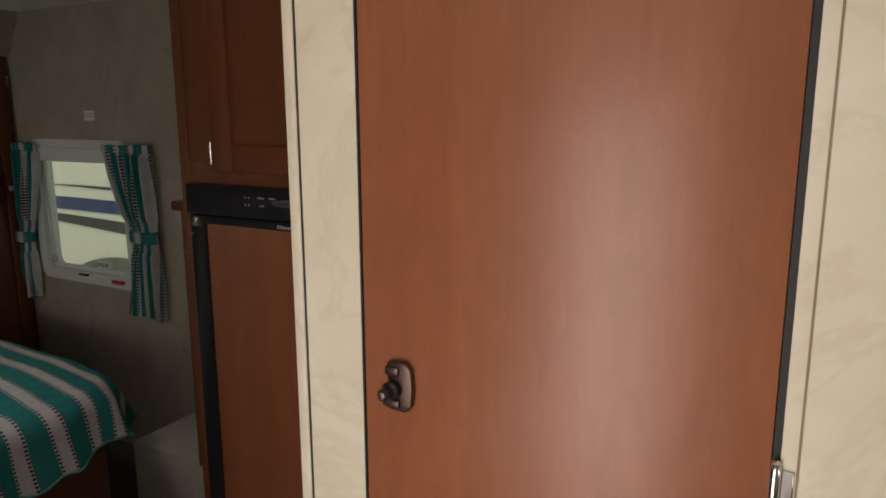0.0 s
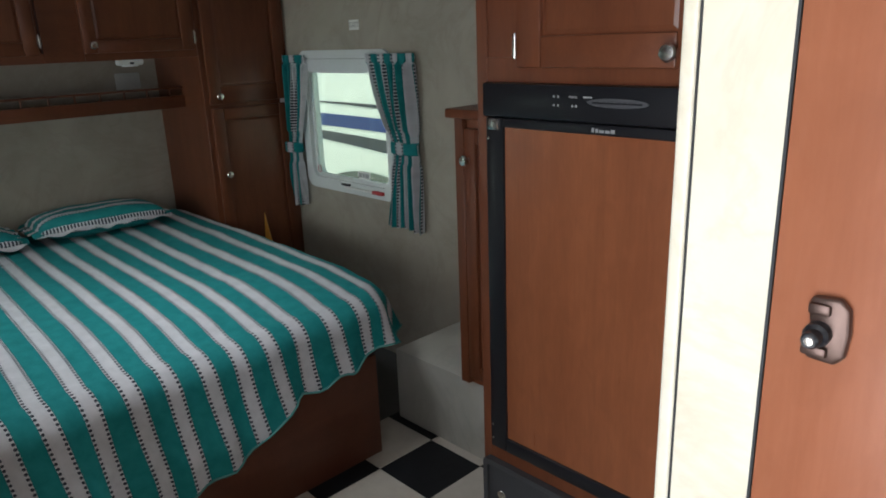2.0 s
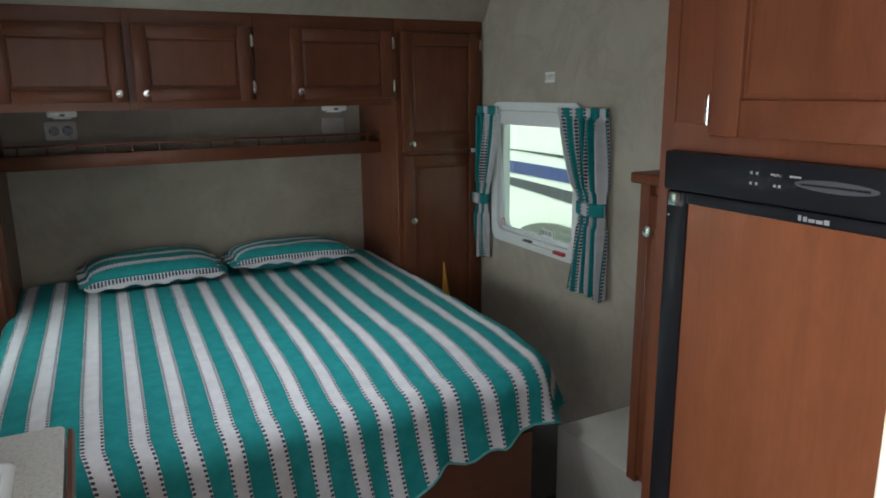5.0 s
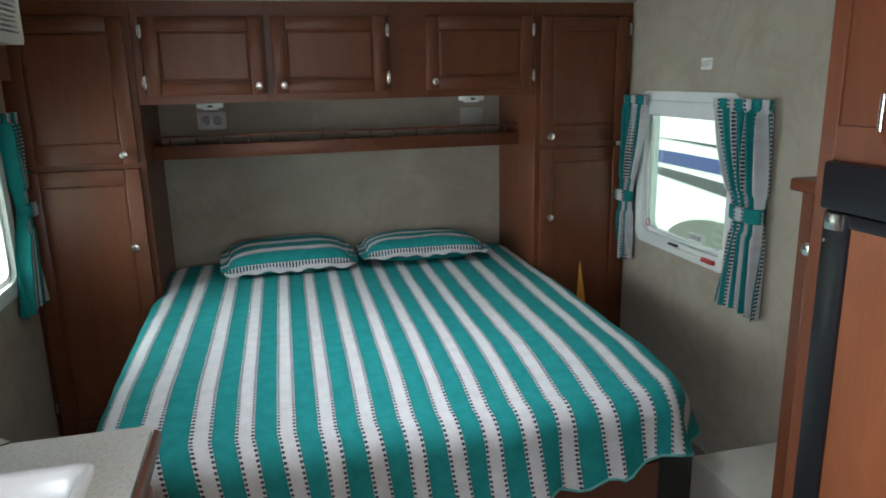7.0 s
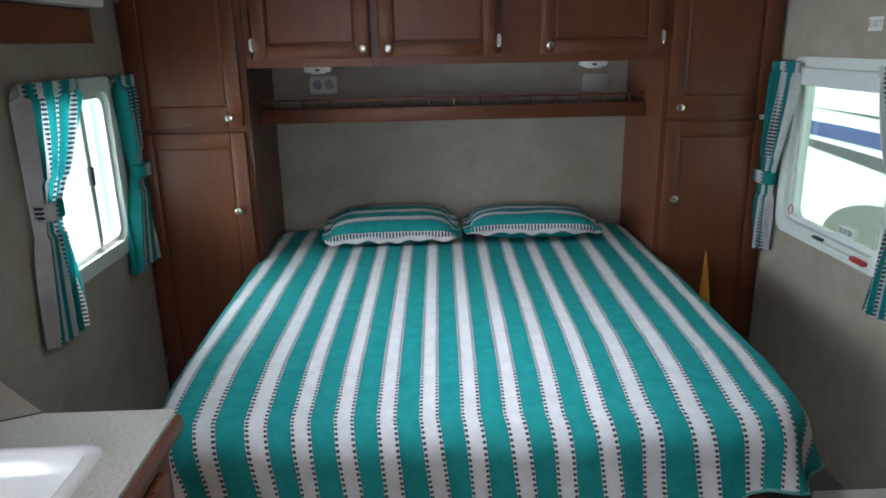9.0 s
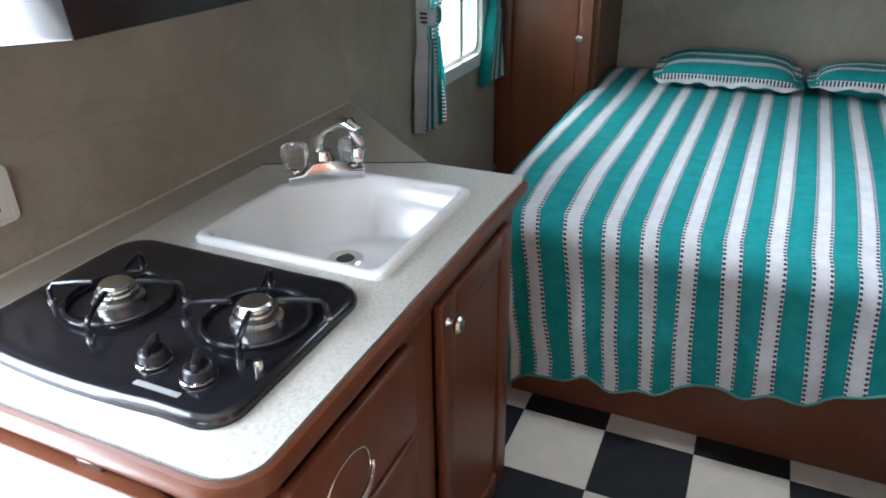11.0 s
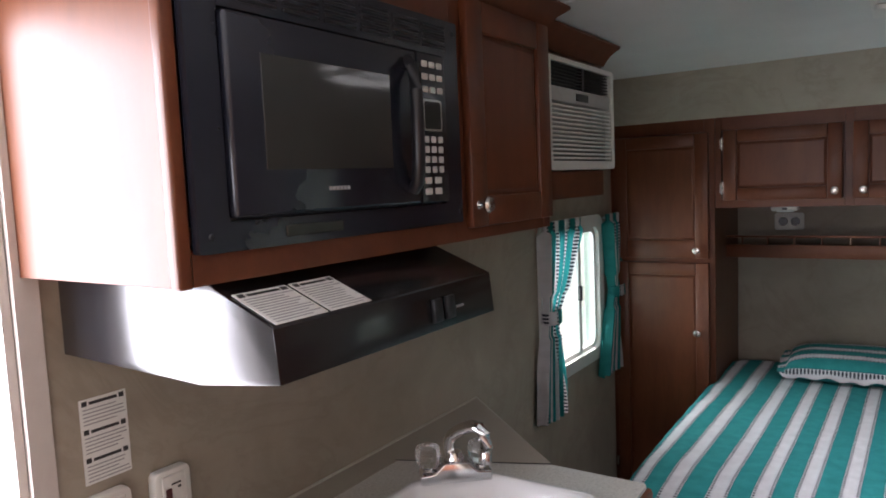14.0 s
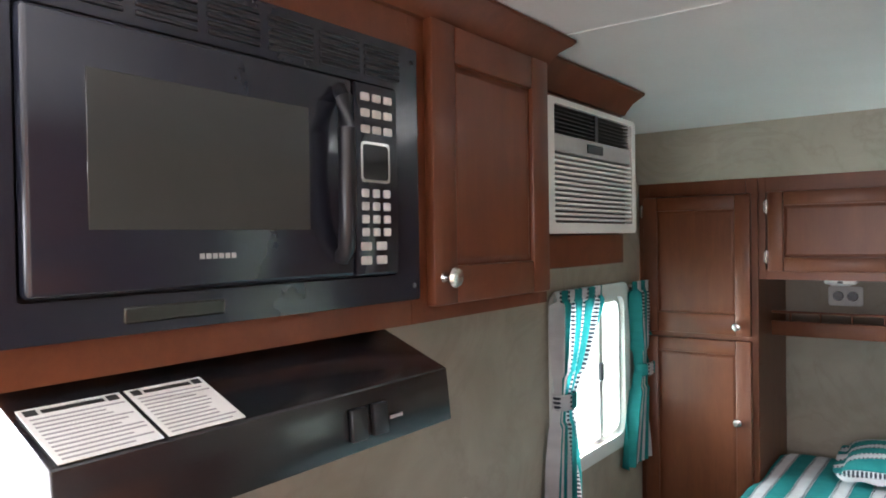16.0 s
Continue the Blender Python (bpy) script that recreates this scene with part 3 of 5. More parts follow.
def curtain(x0, x1, top, bottom, tie_z, tie_x, tie_w, y, inward, label, seed, foot=None, cloth=(-0.02, 0.2)):
    """A gathered curtain tied back at tie_z; inward is the sign of y into the room."""
    rnd = random.Random(seed)
    c = thing("curtain", ((x0 + x1) / 2, y, top), label, "curtain", "tied-back window curtains")
    f0, f1 = foot or (tie_x - 0.11, tie_x + 0.11)
    nx, nz = 72, 48
    folds = 6.5
    ph = rnd.uniform(0, 6)
    bm = bmesh.new()
    uv = bm.loops.layers.uv.new("UVMap")
    grid, flat = [], {}
    for j in range(nz + 1):
        v = j / nz
        z = top + (bottom - top) * v
        tv = (top - tie_z) / (top - bottom)
        if v < tv:
            k = (v / tv) ** 1.7
            a, b = x0 + (tie_x - tie_w / 2 - x0) * k, x1 + (tie_x + tie_w / 2 - x1) * k
        else:
            k = ((v - tv) / (1 - tv)) ** 0.75
            a, b = tie_x - tie_w / 2 + (f0 - tie_x + tie_w / 2) * k, tie_x + tie_w / 2 + (f1 - tie_x - tie_w / 2) * k
        row = []
        for i in range(nx + 1):
            u = i / nx
            s = math.sin(folds * 2 * math.pi * u + ph + 1.2 * math.sin(3 * u + 4 * v))
            amp = 0.012 + 0.007 * math.sin(5 * u + ph) + (0.006 if abs(v - tv) > 0.1 else -0.002)
            x = a + (b - a) * (u + 0.012 * math.cos(folds * 2 * math.pi * u + ph))
            if j <= 2:
                s = math.sin(22 * 2 * math.pi * u + ph)
                amp = 0.007
            p = bm.verts.new((x, y + inward * (0.03 + amp * s), z + 0.006 * math.sin(7 * u + ph) * v))
            flat[p] = (cloth[0] + (cloth[1] - cloth[0]) * u + 0.003 * s, (top - z))
            row.append(p)
        grid.append(row)
    for ra, rb in zip(grid, grid[1:]):
        for i in range(nx):
            f = bm.faces.new((ra[i], ra[i + 1], rb[i + 1], rb[i]))
            for l in f.loops:
                l[uv].uv = flat[l.vert]
    part("drape", bm, CURTAIN_CLOTH, c, smooth=180)
    tb = bmesh.new()
    uv2 = tb.loops.layers.uv.new("UVMap")
    n = 28
    rings = []
    for z in (tie_z - 0.024, tie_z - 0.02, tie_z + 0.02, tie_z + 0.024):
        g = 0.006 if abs(z - tie_z) < 0.022 else 0.001
        rings.append([tb.verts.new((tie_x + (tie_w / 2 + g) * math.cos(2 * math.pi * i / n), y + inward * 0.03 + (0.026 + g) * math.sin(2 * math.pi * i / n), z)) for i in range(n)])
    for ra, rb in zip(rings, rings[1:]):
        for i in range(n):
            f = tb.faces.new((ra[i], ra[(i + 1) % n], rb[(i + 1) % n], rb[i]))
            for l in f.loops:
                l[uv2].uv = (l.vert.co.x * 1.0 + 0.03, l.vert.co.z)
    part("tie", tb, CURTAIN_CLOTH, c, "striped tie band")
    part("rod", tube([(x0 + 0.012, y + inward * 0.014, top - 0.016), (x1 - 0.012, y + inward * 0.014, top - 0.016)], 0.005), FRAME_W, c, "white curtain rod")
    return c


LBL = "teal and white striped cotton curtain tied back at the window"
curtain(-2.825, -2.60, 1.288, 0.60, 0.878, -2.752, 0.115, WALL_R - 0.005, -1, LBL, 3, (-2.835, -2.695), (-0.03, 0.19))
curtain(-2.18, -1.895, 1.29, 0.61, 0.936, -1.965, 0.14, WALL_R - 0.005, -1, LBL, 5, (-2.085, -1.88), (-0.025, 0.315))
curtain(-2.36, -2.045, 1.295, 0.60, 0.965, -2.095, 0.095, WALL_L + 0.005, 1, LBL, 7, (-2.16, -1.99), (-0.03, 0.30))
curtain(-2.885, -2.645, 1.29, 0.625, 0.962, -2.75, 0.115, WALL_L + 0.005, 1, LBL, 9, (-2.82, -2.57), (-0.05, 0.25))

# ---- the bed end ----
HX = -2.80


def front_face(y, z):
    return pose(HX, y, z, 0, 0, FACE_PX)


def tall_cabinet(y0, y1, knob_right, label):
    c = thing("wardrobe_cabinet", (HX, (y0 + y1) / 2, 0), label, "cabinet", "wardrobes flanking the bed")
    part("body", box(FRONT_X + 0.001, HX - 0.02, y0, y1, 0.0, 1.65), CHERRY, c)
    fr = None
    for a, b, z0, z1 in ((y0, y0 + 0.04, 0, 1.652), (y1 - 0.04, y1, 0, 1.652)):
        fr = box(HX - 0.02, HX, a, b, z0, z1, 0.0015, 1, fr)
    for z0, z1 in ((0, 0.08), (1.07, 1.105), (1.6, 1.652)):
        fr = box(HX - 0.0196, HX - 0.0006, y0 + 0.0402, y1 - 0.0402, z0, z1, bm=fr)
    part("face_frame", fr, CHERRY, c)
    d0, d1 = y0 + 0.022, y1 - 0.022
    w = d1 - d0
    ku = w - 0.044 if knob_right else 0.037
    hu = -0.006 if knob_right else w + 0.006
    cabinet_door(c, front_face(d0, 1.098), w, 0.50, (ku, 0.034), [(hu, 0.05), (hu, 0.45)], low_rail=0.075)
    cabinet_door(c, front_face(d0, 0.075), w, 1.005, (ku, 0.72), [(hu, 0.12), (hu, 0.93)])
    return c


tall_cabinet(WALL_L + 0.001, -0.185, True, "dark cherry wardrobe with two panelled doors beside the bed")
tall_cabinet(1.306, WALL_R - 0.001, False, "dark cherry wardrobe with two panelled doors near the window")
oh = thing("overhead_cabinet", (HX, 0.56, 1.30), "dark cherry overhead cabinet with three panelled doors above the bed", "cabinet")
part("body", box(FRONT_X + 0.001, HX - 0.02, -0.184, 1.305, 1.31, 1.65), CHERRY_H, oh)
fr = None
for a, b in ((-0.184, -0.16), (0.262, 0.292), (0.72, 0.86), (1.285, 1.305)):
    fr = box(HX - 0.02, HX, a, b, 1.3, 1.652, 0.0015, 1, fr)
for z0, z1 in ((1.3, 1.335), (1.6, 1.652)):
    for a, b in ((-0.1598, 0.2618), (0.2922, 0.7198), (0.8602, 1.2848)):
        fr = box(HX - 0.0196, HX - 0.0006, a, b, z0, z1, bm=fr)
part("face_frame", fr, CHERRY_H, oh)
for y0, y1, k, h in ((-0.15, 0.255, 0.382, -0.006), (0.287, 0.703, 0.034, 0.422), (0.858, 1.287, 0.028, 0.435)):
    cabinet_door(oh, front_face(y0, 1.328), y1 - y0, 0.272, (k, 0.031), [(h, 0.05), (h, 0.222)], rail=0.048)
tm = box(HX - 0.004, HX + 0.008, WALL_L + 0.002, WALL_R - 0.002, 1.6525, 1.668, 0.003, 2)
solo("trim_cabinet_top", tm, CHERRY_H, "thin cherry moulding along the cabinet top", "trim", kind="structure")

# shelf under the overhead cabinet, with a gallery rail
shelf = thing("headboard_shelf", (-3.05, 0.56, 1.04), "cherry shelf with a low spindle rail above the bed head", "shelf")
part("board", box(FRONT_X + 0.002, -3.0, -0.183, 1.304, 1.092, 1.11), CHERRY_H, shelf)
part("lip", box(-3.0, -2.98, -0.183, 1.304, 1.084, 1.138, 0.003, 2), CHERRY_H, shelf)
part("rail", box(-2.998, -2.986, -0.183, 1.304, 1.166, 1.175, 0.003, 2), CHERRY_H, shelf)
for i in range(15):
    y = -0.12 + i * 0.0975
    part("spindle", lathe([(0.003, 0), (0.0045, 0.008), (0.003, 0.018), (0.0045, 0.03), (0.003, 0.032)], 8, pose(-2.992, y, 1.137)), CHERRY, shelf)


def wall_lamp_outlet(y, lit):
    o = thing("reading_light", (-3.1, y, 1.30), "small white reading light fixed under the overhead cabinet", "light", "reading lights above the bed")
    part("housing", prism(rounded(-0.05, 0.05, -0.024, 0.0, 0.009, 4), 0.05, pose(-2.985, y, 1.299, 0, 0, 90), 0.003), WHITE_PL, o)
    part("lens", box(-3.025, -2.992, y - 0.03, y + 0.03, 1.269, 1.2755, 0.003, 2), plain("frosted_lens", (0.8, 0.8, 0.78), 0.4), o)
    part("switch", box(-2.9865, -2.983, y - 0.009, y + 0.009, 1.279, 1.287, 0.001, 1), BLACK, o, "small black switch")
    return o


wall_lamp_outlet(0.04, 0)
wall_lamp_outlet(1.10, 0)
so = thing("wall_socket", (FRONT_X, 0.025, 1.215), "pale double wall socket with dark inserts behind the bed", "socket")
part("plate", prism(rounded(-0.058, 0.058, -0.037, 0.037, 0.01, 4), -0.008, pose(FRONT_X + 0.0005, 0.025, 1.215, 0, 0, 90), 0.003), plain("grey_plastic_plate", (0.68, 0.68, 0.66), 0.4), so)
for dy in (-0.024, 0.024):
    part("insert", lathe([(0, 0), (0.019, 0), (0.017, 0.004), (0, 0.0045)], 18, pose(FRONT_X + 0.0085, 0.025 + dy, 1.215, 0, 90, 0)), BLACK, so, "dark round socket insert")
sp = thing("cover_plate", (FRONT_X, 1.17, 1.20), "blank pale cover plate behind the bed", "cover plate")
part("plate", prism(rounded(-0.055, 0.055, -0.036, 0.036, 0.008, 4), -0.007, pose(FRONT_X + 0.0005, 1.17, 1.20, 0, 0, 90), 0.003), plain("grey_blank_plate", (0.48, 0.48, 0.45), 0.4), sp)

# bed
BX0, BX1, BY0, BY1, BTOP = -3.22, -1.575, -0.23, 1.332, 0.594
bed = thing("bed", (-2.4, 0.56, 0), "double bed on a dark laminate base", "bed")
part("base", box(FRONT_X + 0.005, -1.585, -0.10, 1.195, 0.0, 0.36, 0.003, 2), BASE_WOOD, bed, "dark cherry laminate bed base")
part("mattress", box(FRONT_X + 0.02, BX1 - 0.075, BY0 + 0.03, BY1 - 0.06, 0.3605, BTOP - 0.075, 0.05, 4), plain("mattress_cotton", (0.6, 0.6, 0.58), 0.9), bed)


def hem_drop(x, y):
    """How far the cover hangs at a point of its edge."""
    if x > BX1 - 0.30:
        d = float(np.interp(y, (-0.2, -0.1, 0.0, 0.1, 0.2, 0.31, 0.4, 0.58, 0.7, 0.8, 0.9, 1.08, 1.15, 1.3), (0.56, 0.54, 0.50, 0.462, 0.474, 0.445, 0.412, 0.386, 0.355, 0.30, 0.262, 0.247, 0.21, 0.2)))
        d += 0.008 * math.sin(41 * y)
    else:
        d = 0.19 + 0.012 * math.sin(14 * x)
    if x < BX0 + 0.05:
        d = 0.03
    return d


def band(y):
    """Place across the weave: the bands lie a little unevenly towards the bed's sides."""
    ys = (-0.167, -0.069, 0.052, 0.150, 0.247, 0.344, 0.441, 0.537, 0.634, 0.730, 0.828, 0.926, 1.045, 1.160, 1.250)
    if y < ys[0]:
        return y - ys[0]
    if y > ys[-1]:
        return 14 * 0.0967 + y - ys[-1]
    return 0.0967 * float(np.interp(y, ys, range(15)))


def bedspread():
    c = thing("bedspread", (-2.4, 0.56, BTOP), "teal and white striped woven cotton bedspread hanging over the bed foot", "bedspread")
    r, rc = 0.075, 0.11
    ix0, ix1, iy0, iy1 = BX0 + r, BX1 - r, BY0 + r, BY1 - r
    per = []
    step = 0.012

    def line(a, b, nrm):
        n = max(2, int((Vector(b) - Vector(a)).length / step))
        for i in range(n):
            per.append((Vector(a).lerp(Vector(b), i / n), Vector(nrm)))

    def arc(cx, cy, a0, rad=rc):
        for i in range(18):
            a = radians(a0 + 90 * i / 18)
            d = Vector((math.cos(a), math.sin(a)))
            per.append((Vector((cx, cy)) + d * rad, d))

    line((ix0 + 0.05, iy0), (ix1 - 0.06, iy0), (0, -1))
    arc(ix1 - 0.06, iy0 + 0.06, -90, 0.06)
    line((ix1, iy0 + 0.06), (ix1, iy1 - rc), (1, 0))
    arc(ix1 - rc, iy1 - rc, 0)
    line((ix1 - rc, iy1), (ix0 + 0.05, iy1), (0, 1))
    arc(ix0 + 0.05, iy1 - 0.05, 90, 0.05)
    line((ix0, iy1 - 0.05), (ix0, iy0 + 0.05), (-1, 0))
    arc(ix0 + 0.05, iy0 + 0.05, 180, 0.05)
    bm = bmesh.new()
    uv = bm.loops.layers.uv.new("UVMap")
    flat = {}
    n = len(per)
    cen = Vector(((ix0 + ix1) / 2, (iy0 + iy1) / 2))

    def top_z(p):
        q = Vector((p.x * 2.2, p.y * 2.2, 0.3))
        sag = 0.03 * max(0.0, (p.x + 1.98) / 0.3) ** 2 + 0.008 * max(0.0, (p.y - 1.05) / 0.2) ** 2
        sag += 0.005 * max(0.0, (p.x + 2.2) / 0.5) * noise.noise(Vector((p.x * 5, p.y * 9, 4)))
        return BTOP - min(sag, 0.045) + 0.012 * (BX1 - p.x) + 0.010 * noise.noise(q) + 0.004 * noise.noise(q * 4) + 0.0015 * noise.noise(q * 13)

    rings = []
    for f in (0.03, 0.12, 0.22, 0.32, 0.42, 0.52, 0.61, 0.7, 0.78, 0.85, 0.91, 0.96, 1.0):
        row = []
        for p, d in per:
            q = cen + (p - cen) * f
            if q.x < -2.76:
                q.y = min(max(q.y, -0.18), 1.301)
            v = bm.verts.new((q.x, q.y, top_z(q)))
            flat[v] = (band(q.y + 0.028 * (q.x + 2.2)), q.x)
            row.append(v)
        rings.append(row)
    rows = 26
    run = 0.0
    for k in range(1, rows + 1):
        row = []
        for i, (p, d) in enumerate(per):
            L = hem_drop(p.x + d.x * r, p.y + d.y * r) + r * 0.57 - (BTOP - min(BTOP, top_z(p)))
            s = L * k / rows
            if s < r * math.pi / 2:
                a = s / r
                out, dn = r * math.sin(a), r * (1 - math.cos(a))
            else:
                out, dn = r, r + s - r * math.pi / 2
            tang = Vector((-d.y, d.x))
            w = i * step
            hang = min(1, max(0, (dn - 0.02) / 0.25))
            corner_k = abs(d.x * d.y) * 2
            fold = (0.009 * math.sin(w * 13.5 + 0.9) + 0.009 * math.sin(w * 26 + 0.6 * math.sin(w * 7)) + 0.007 * math.sin(w * 57 + 1)) * hang + corner_k * 0.03 * hang * math.sin(w * 70)
            flare = 0.035 * hang * hang + (0.045 if d.y > 0 else 0.01) * corner_k * hang
            q = p + d * (out + fold + flare) + tang * 0.006 * hang * math.sin(w * 33)
            z0 = top_z(p)
            if q.x < -2.76:
                q.y = min(max(q.y, -0.182), 1.303)
            v = bm.verts.new((q.x, q.y, max(z0 - dn + 0.004 * noise.noise(Vector((w * 9, dn * 6, 2))), 0.015)))
            pull = (0.045 + 0.14 * max(0.0, 0.3 - p.y)) * min(1.0, s / 0.45) * max(0.0, d.x)
            flat[v] = (band(p.y + d.y * s + 0.028 * (p.x + 2.2) - pull), p.x + d.x * s)
            row.append(v)
        rings.append(row)
    for ra, rb in zip(rings, rings[1:]):
        for i in range(n):
            f = bm.faces.new((ra[i], ra[(i + 1) % n], rb[(i + 1) % n], rb[i]))
            for l in f.loops:
                l[uv].uv = flat[l.vert]
    f = bm.faces.new(rings[0])
    for l in f.loops:
        l[uv].uv = flat[l.vert]
    bmesh.ops.recalc_face_normals(bm, faces=bm.faces)
    low = [v.co.copy() for v in rings[-1]]
    part("cover", bm, BED_CLOTH, c, smooth=180)
    a0, a1 = 0, n - 40
    hem = tube([low[i] + Vector((0, 0, 0.003)) for i in range(a0, a1, 2) if low[i].x > -2.7], 0.0038, 6)
    part("hem", hem, plain("rolled_hem_cotton", (0.10, 0.30, 0.27), 0.9), c, "rolled cotton hem")
    return c


bedspread()


def pillow(cx, cy, rot, seed, tilt):
    p = thing("pillow", (cx, cy, BTOP), "teal and white striped pillow with a ruffled edge", "pillow", "pillows at the bed head")
    nx, ny = 44, 30
    m = pose(cx, cy, BTOP + 0.066, tilt, 0, rot)
    lx, ly, th = 0.245, 0.165, 0.055
    for nm, sgn in (("cushion", 0), ("ruffle", 1)):
        bm = bmesh.new()
        uv = bm.loops.layers.uv.new("UVMap")
        flat = {}

        def put(x, y, z):
            v = bm.verts.new((x, y, z))
            flat[v] = (y, x)
            return v

        if sgn == 0:
            for side in (1, -1):
                g = []
                for j in range(ny + 1):
                    row = []
                    for i in range(nx + 1):
                        a, b = -1 + 2 * i / nx, -1 + 2 * j / ny
                        k = max(0.0, (1 - a ** 4) * (1 - b ** 4)) ** 0.55
                        z = side * th * k + 0.006 * noise.noise(Vector((a * 2 + seed, b * 2, 1))) * k
                        row.append(put(a * lx, b * ly, z))
                    g.append(row)
                for ra, rb in zip(g, g[1:]):
                    for i in range(nx):
                        bm.faces.new((ra[i], ra[i + 1], rb[i + 1], rb[i]))
        else:
            n = 150
            rr = []
            for o in (0, 0.4, 0.7, 1):
                row = []
                for i in range(n):
                    a = 2 * math.pi * i / n
                    ca, sa = math.cos(a), math.sin(a)
                    k = (abs(ca) ** 7 + abs(sa) ** 7) ** (-1 / 7)
                    row.append(put(ca * k * (lx - 0.006 + 0.038 * o), sa * k * (ly - 0.006 + 0.038 * o), 0.005 * o * math.sin(a * 23 + seed) - 0.012 * o + 0.004 * math.sin(a * 9)))
                rr.append(row)
            for ra, rb in zip(rr, rr[1:]):
                for i in range(n):
                    bm.faces.new((ra[i], ra[(i + 1) % n], rb[(i + 1) % n], rb[i]))
        for f in bm.faces:
            for l in f.loops:
                l[uv].uv = flat[l.vert]
        bmesh.ops.recalc_face_normals(bm, faces=bm.faces)
        part(nm, turn(bm, m), PILLOW_CLOTH, p, smooth=180)
    return p


pillow(-3.035, 0.295, 92, 1, 3)
pillow(-3.03, 0.865, 87, 4, -3)

# yellow tool standing beside the bed
yt = prism([(0, 0), (0.05, 0), (0.046, 0.10), (0.038, 0.24), (0.020, 0.13)], 0.012, pose(-2.72, 1.47, 0.365, 0, -6, 40), 0.002)
join(yt, prism([(0, 0), (0.03, 0), (0.03, 0.365), (0, 0.365)], 0.011, pose(-2.72, 1.47, 0.0, 0, 0, 40), 0.002))
solo("yellow_tool", yt, YELLOW, "narrow curved yellow plastic tool standing by the wardrobe", "tool")

ex = thing("exit_sign", (-2.25, WALL_R, 1.40), "small white exit sticker on the wallpaper wall", "sign")
part("plate", box(-2.309, -2.247, WALL_R - 0.002, WALL_R - 0.0002, 1.382, 1.421), PAPER, ex)
lettering("EXIT", 0.029, GREY_INK, pose(-2.278, WALL_R - 0.0024, 1.401), ex)

# ---- fridge column ----
FY = 1.01
FX0, FX1 = -0.938, -0.2925
col = thing("fridge_cabinet", ((FX0 + FX1) / 2, 1.36, 0), "tall cherry cabinet built round a fridge", "cabinet")
part("side_panel", box(FX0, FX0 + 0.018, FY + 0.02, WALL_R - 0.001, 0, CEIL_Z - 0.001), CHERRY_PANEL, col)
part("side_panel", box(FX1 - 0.018, FX1, FY + 0.02, WALL_R - 0.001, 0, CEIL_Z - 0.001), CHERRY_PANEL, col)
part("back_panel", box(FX0 + 0.018, FX1 - 0.018, WALL_R - 0.02, WALL_R - 0.002, 0, CEIL_Z - 0.001), CHERRY_PANEL, col)
fr = box(FX0, -0.909, FY, FY + 0.02, 0, CEIL_Z - 0.001, 0.0015, 1)
fr = box(-0.345, FX1 - 0.0002, FY, FY + 0.02, 0, CEIL_Z - 0.001, 0.0015, 1, fr)
for z0, z1 in ((0, 0.06), (0.370, 0.4095), (1.252, 1.30), (1.78, CEIL_Z - 0.001)):
    fr = box(-0.9088, -0.3452, FY + 0.0005, FY + 0.0195, z0, z1, bm=fr)
fr = box(-0.586, -0.54, FY + 0.0006, FY + 0.019, 0.0602, 0.3748, bm=fr)
part("face_frame", fr, CHERRY, col)
cabinet_door(col, pose(-0.818, FY, 1.281), 0.39, 0.50, (0.328, 0.026), [(-0.006, 0.04), (-0.006, 0.45)], rail=0.058)
part("filler", box(-0.9088, -0.83, FY + 0.004, FY + 0.016, 1.3002, 1.7798), CHERRY, col)
part("filler", box(-0.405, -0.3452, FY + 0.004, FY + 0.016, 1.3002, 1.7798), CHERRY, col)
cabinet_door(col, pose(-0.545, FY, 0.065), 0.21, 0.303, None, [], rail=0.04)

fridge = thing("fridge", (-0.62, 1.3, 0.431), "built-in fridge with a cherry laminate door panel in a black frame", "fridge")
part("body", box(-0.908, -0.349, FY + 0.004, WALL_R - 0.1, 0.411, 1.2515), BLACK, fridge)
cp = part("control_panel", box(-0.907, -0.346, FY - 0.018, FY + 0.003, 1.185, 1.2515, 0.004, 2), FRIDGE_BLACK, fridge, "black control panel")
part("vent_slot", prism([(0.062 * math.cos(a), 0.0085 * math.sin(a)) for a in np.linspace(0, 2 * math.pi, 25)[:-1]], -0.002, pose(-0.59, FY - 0.0175, 1.222), 0.0008, 1), plain("grey_slot", (0.07, 0.07, 0.075), 0.35), cp, "grey oval slot")
part("vent_slit", box(-0.64, -0.54, FY - 0.021, FY - 0.0195, 1.2205, 1.2235), BLACK, cp)
tagged(part("marks", bars([(-0.728 + dx, -0.724 + dx, 1.212 + dz, 1.216 + dz) for dx in (0, 0.01, 0.042, 0.05) for dz in (0, 0.016)] + [(-0.692, -0.674, 1.229, 1.232), (-0.66, -0.642, 1.229, 1.232)], 0.0006, pose(0, FY - 0.018, 0)), GREY_INK, cp), kind="stuff")
fd = part("door_frame", box(-0.902, -0.856, FY - 0.014, FY + 0.0035, 0.412, 1.183, 0.003, 2), FRIDGE_BLACK, fridge, "black door frame")
part("top_strip", box(-0.855, -0.352, FY - 0.016, FY + 0.0035, 1.164, 1.183, 0.003, 2), FRIDGE_BLACK, fd)
part("bottom_strip", box(-0.855, -0.352, FY - 0.014, FY + 0.0035, 0.412, 0.446, 0.003, 2), FRIDGE_BLACK, fd)
part("side_strip", box(-0.372, -0.352, FY - 0.014, FY + 0.0035, 0.447, 1.163, 0.003, 2), FRIDGE_BLACK, fd)
part("door_panel", box(-0.8555, -0.3725, FY - 0.008, FY + 0.003, 0.4465, 1.1635), CHERRY_PANEL, fridge, "cherry laminate door panel")
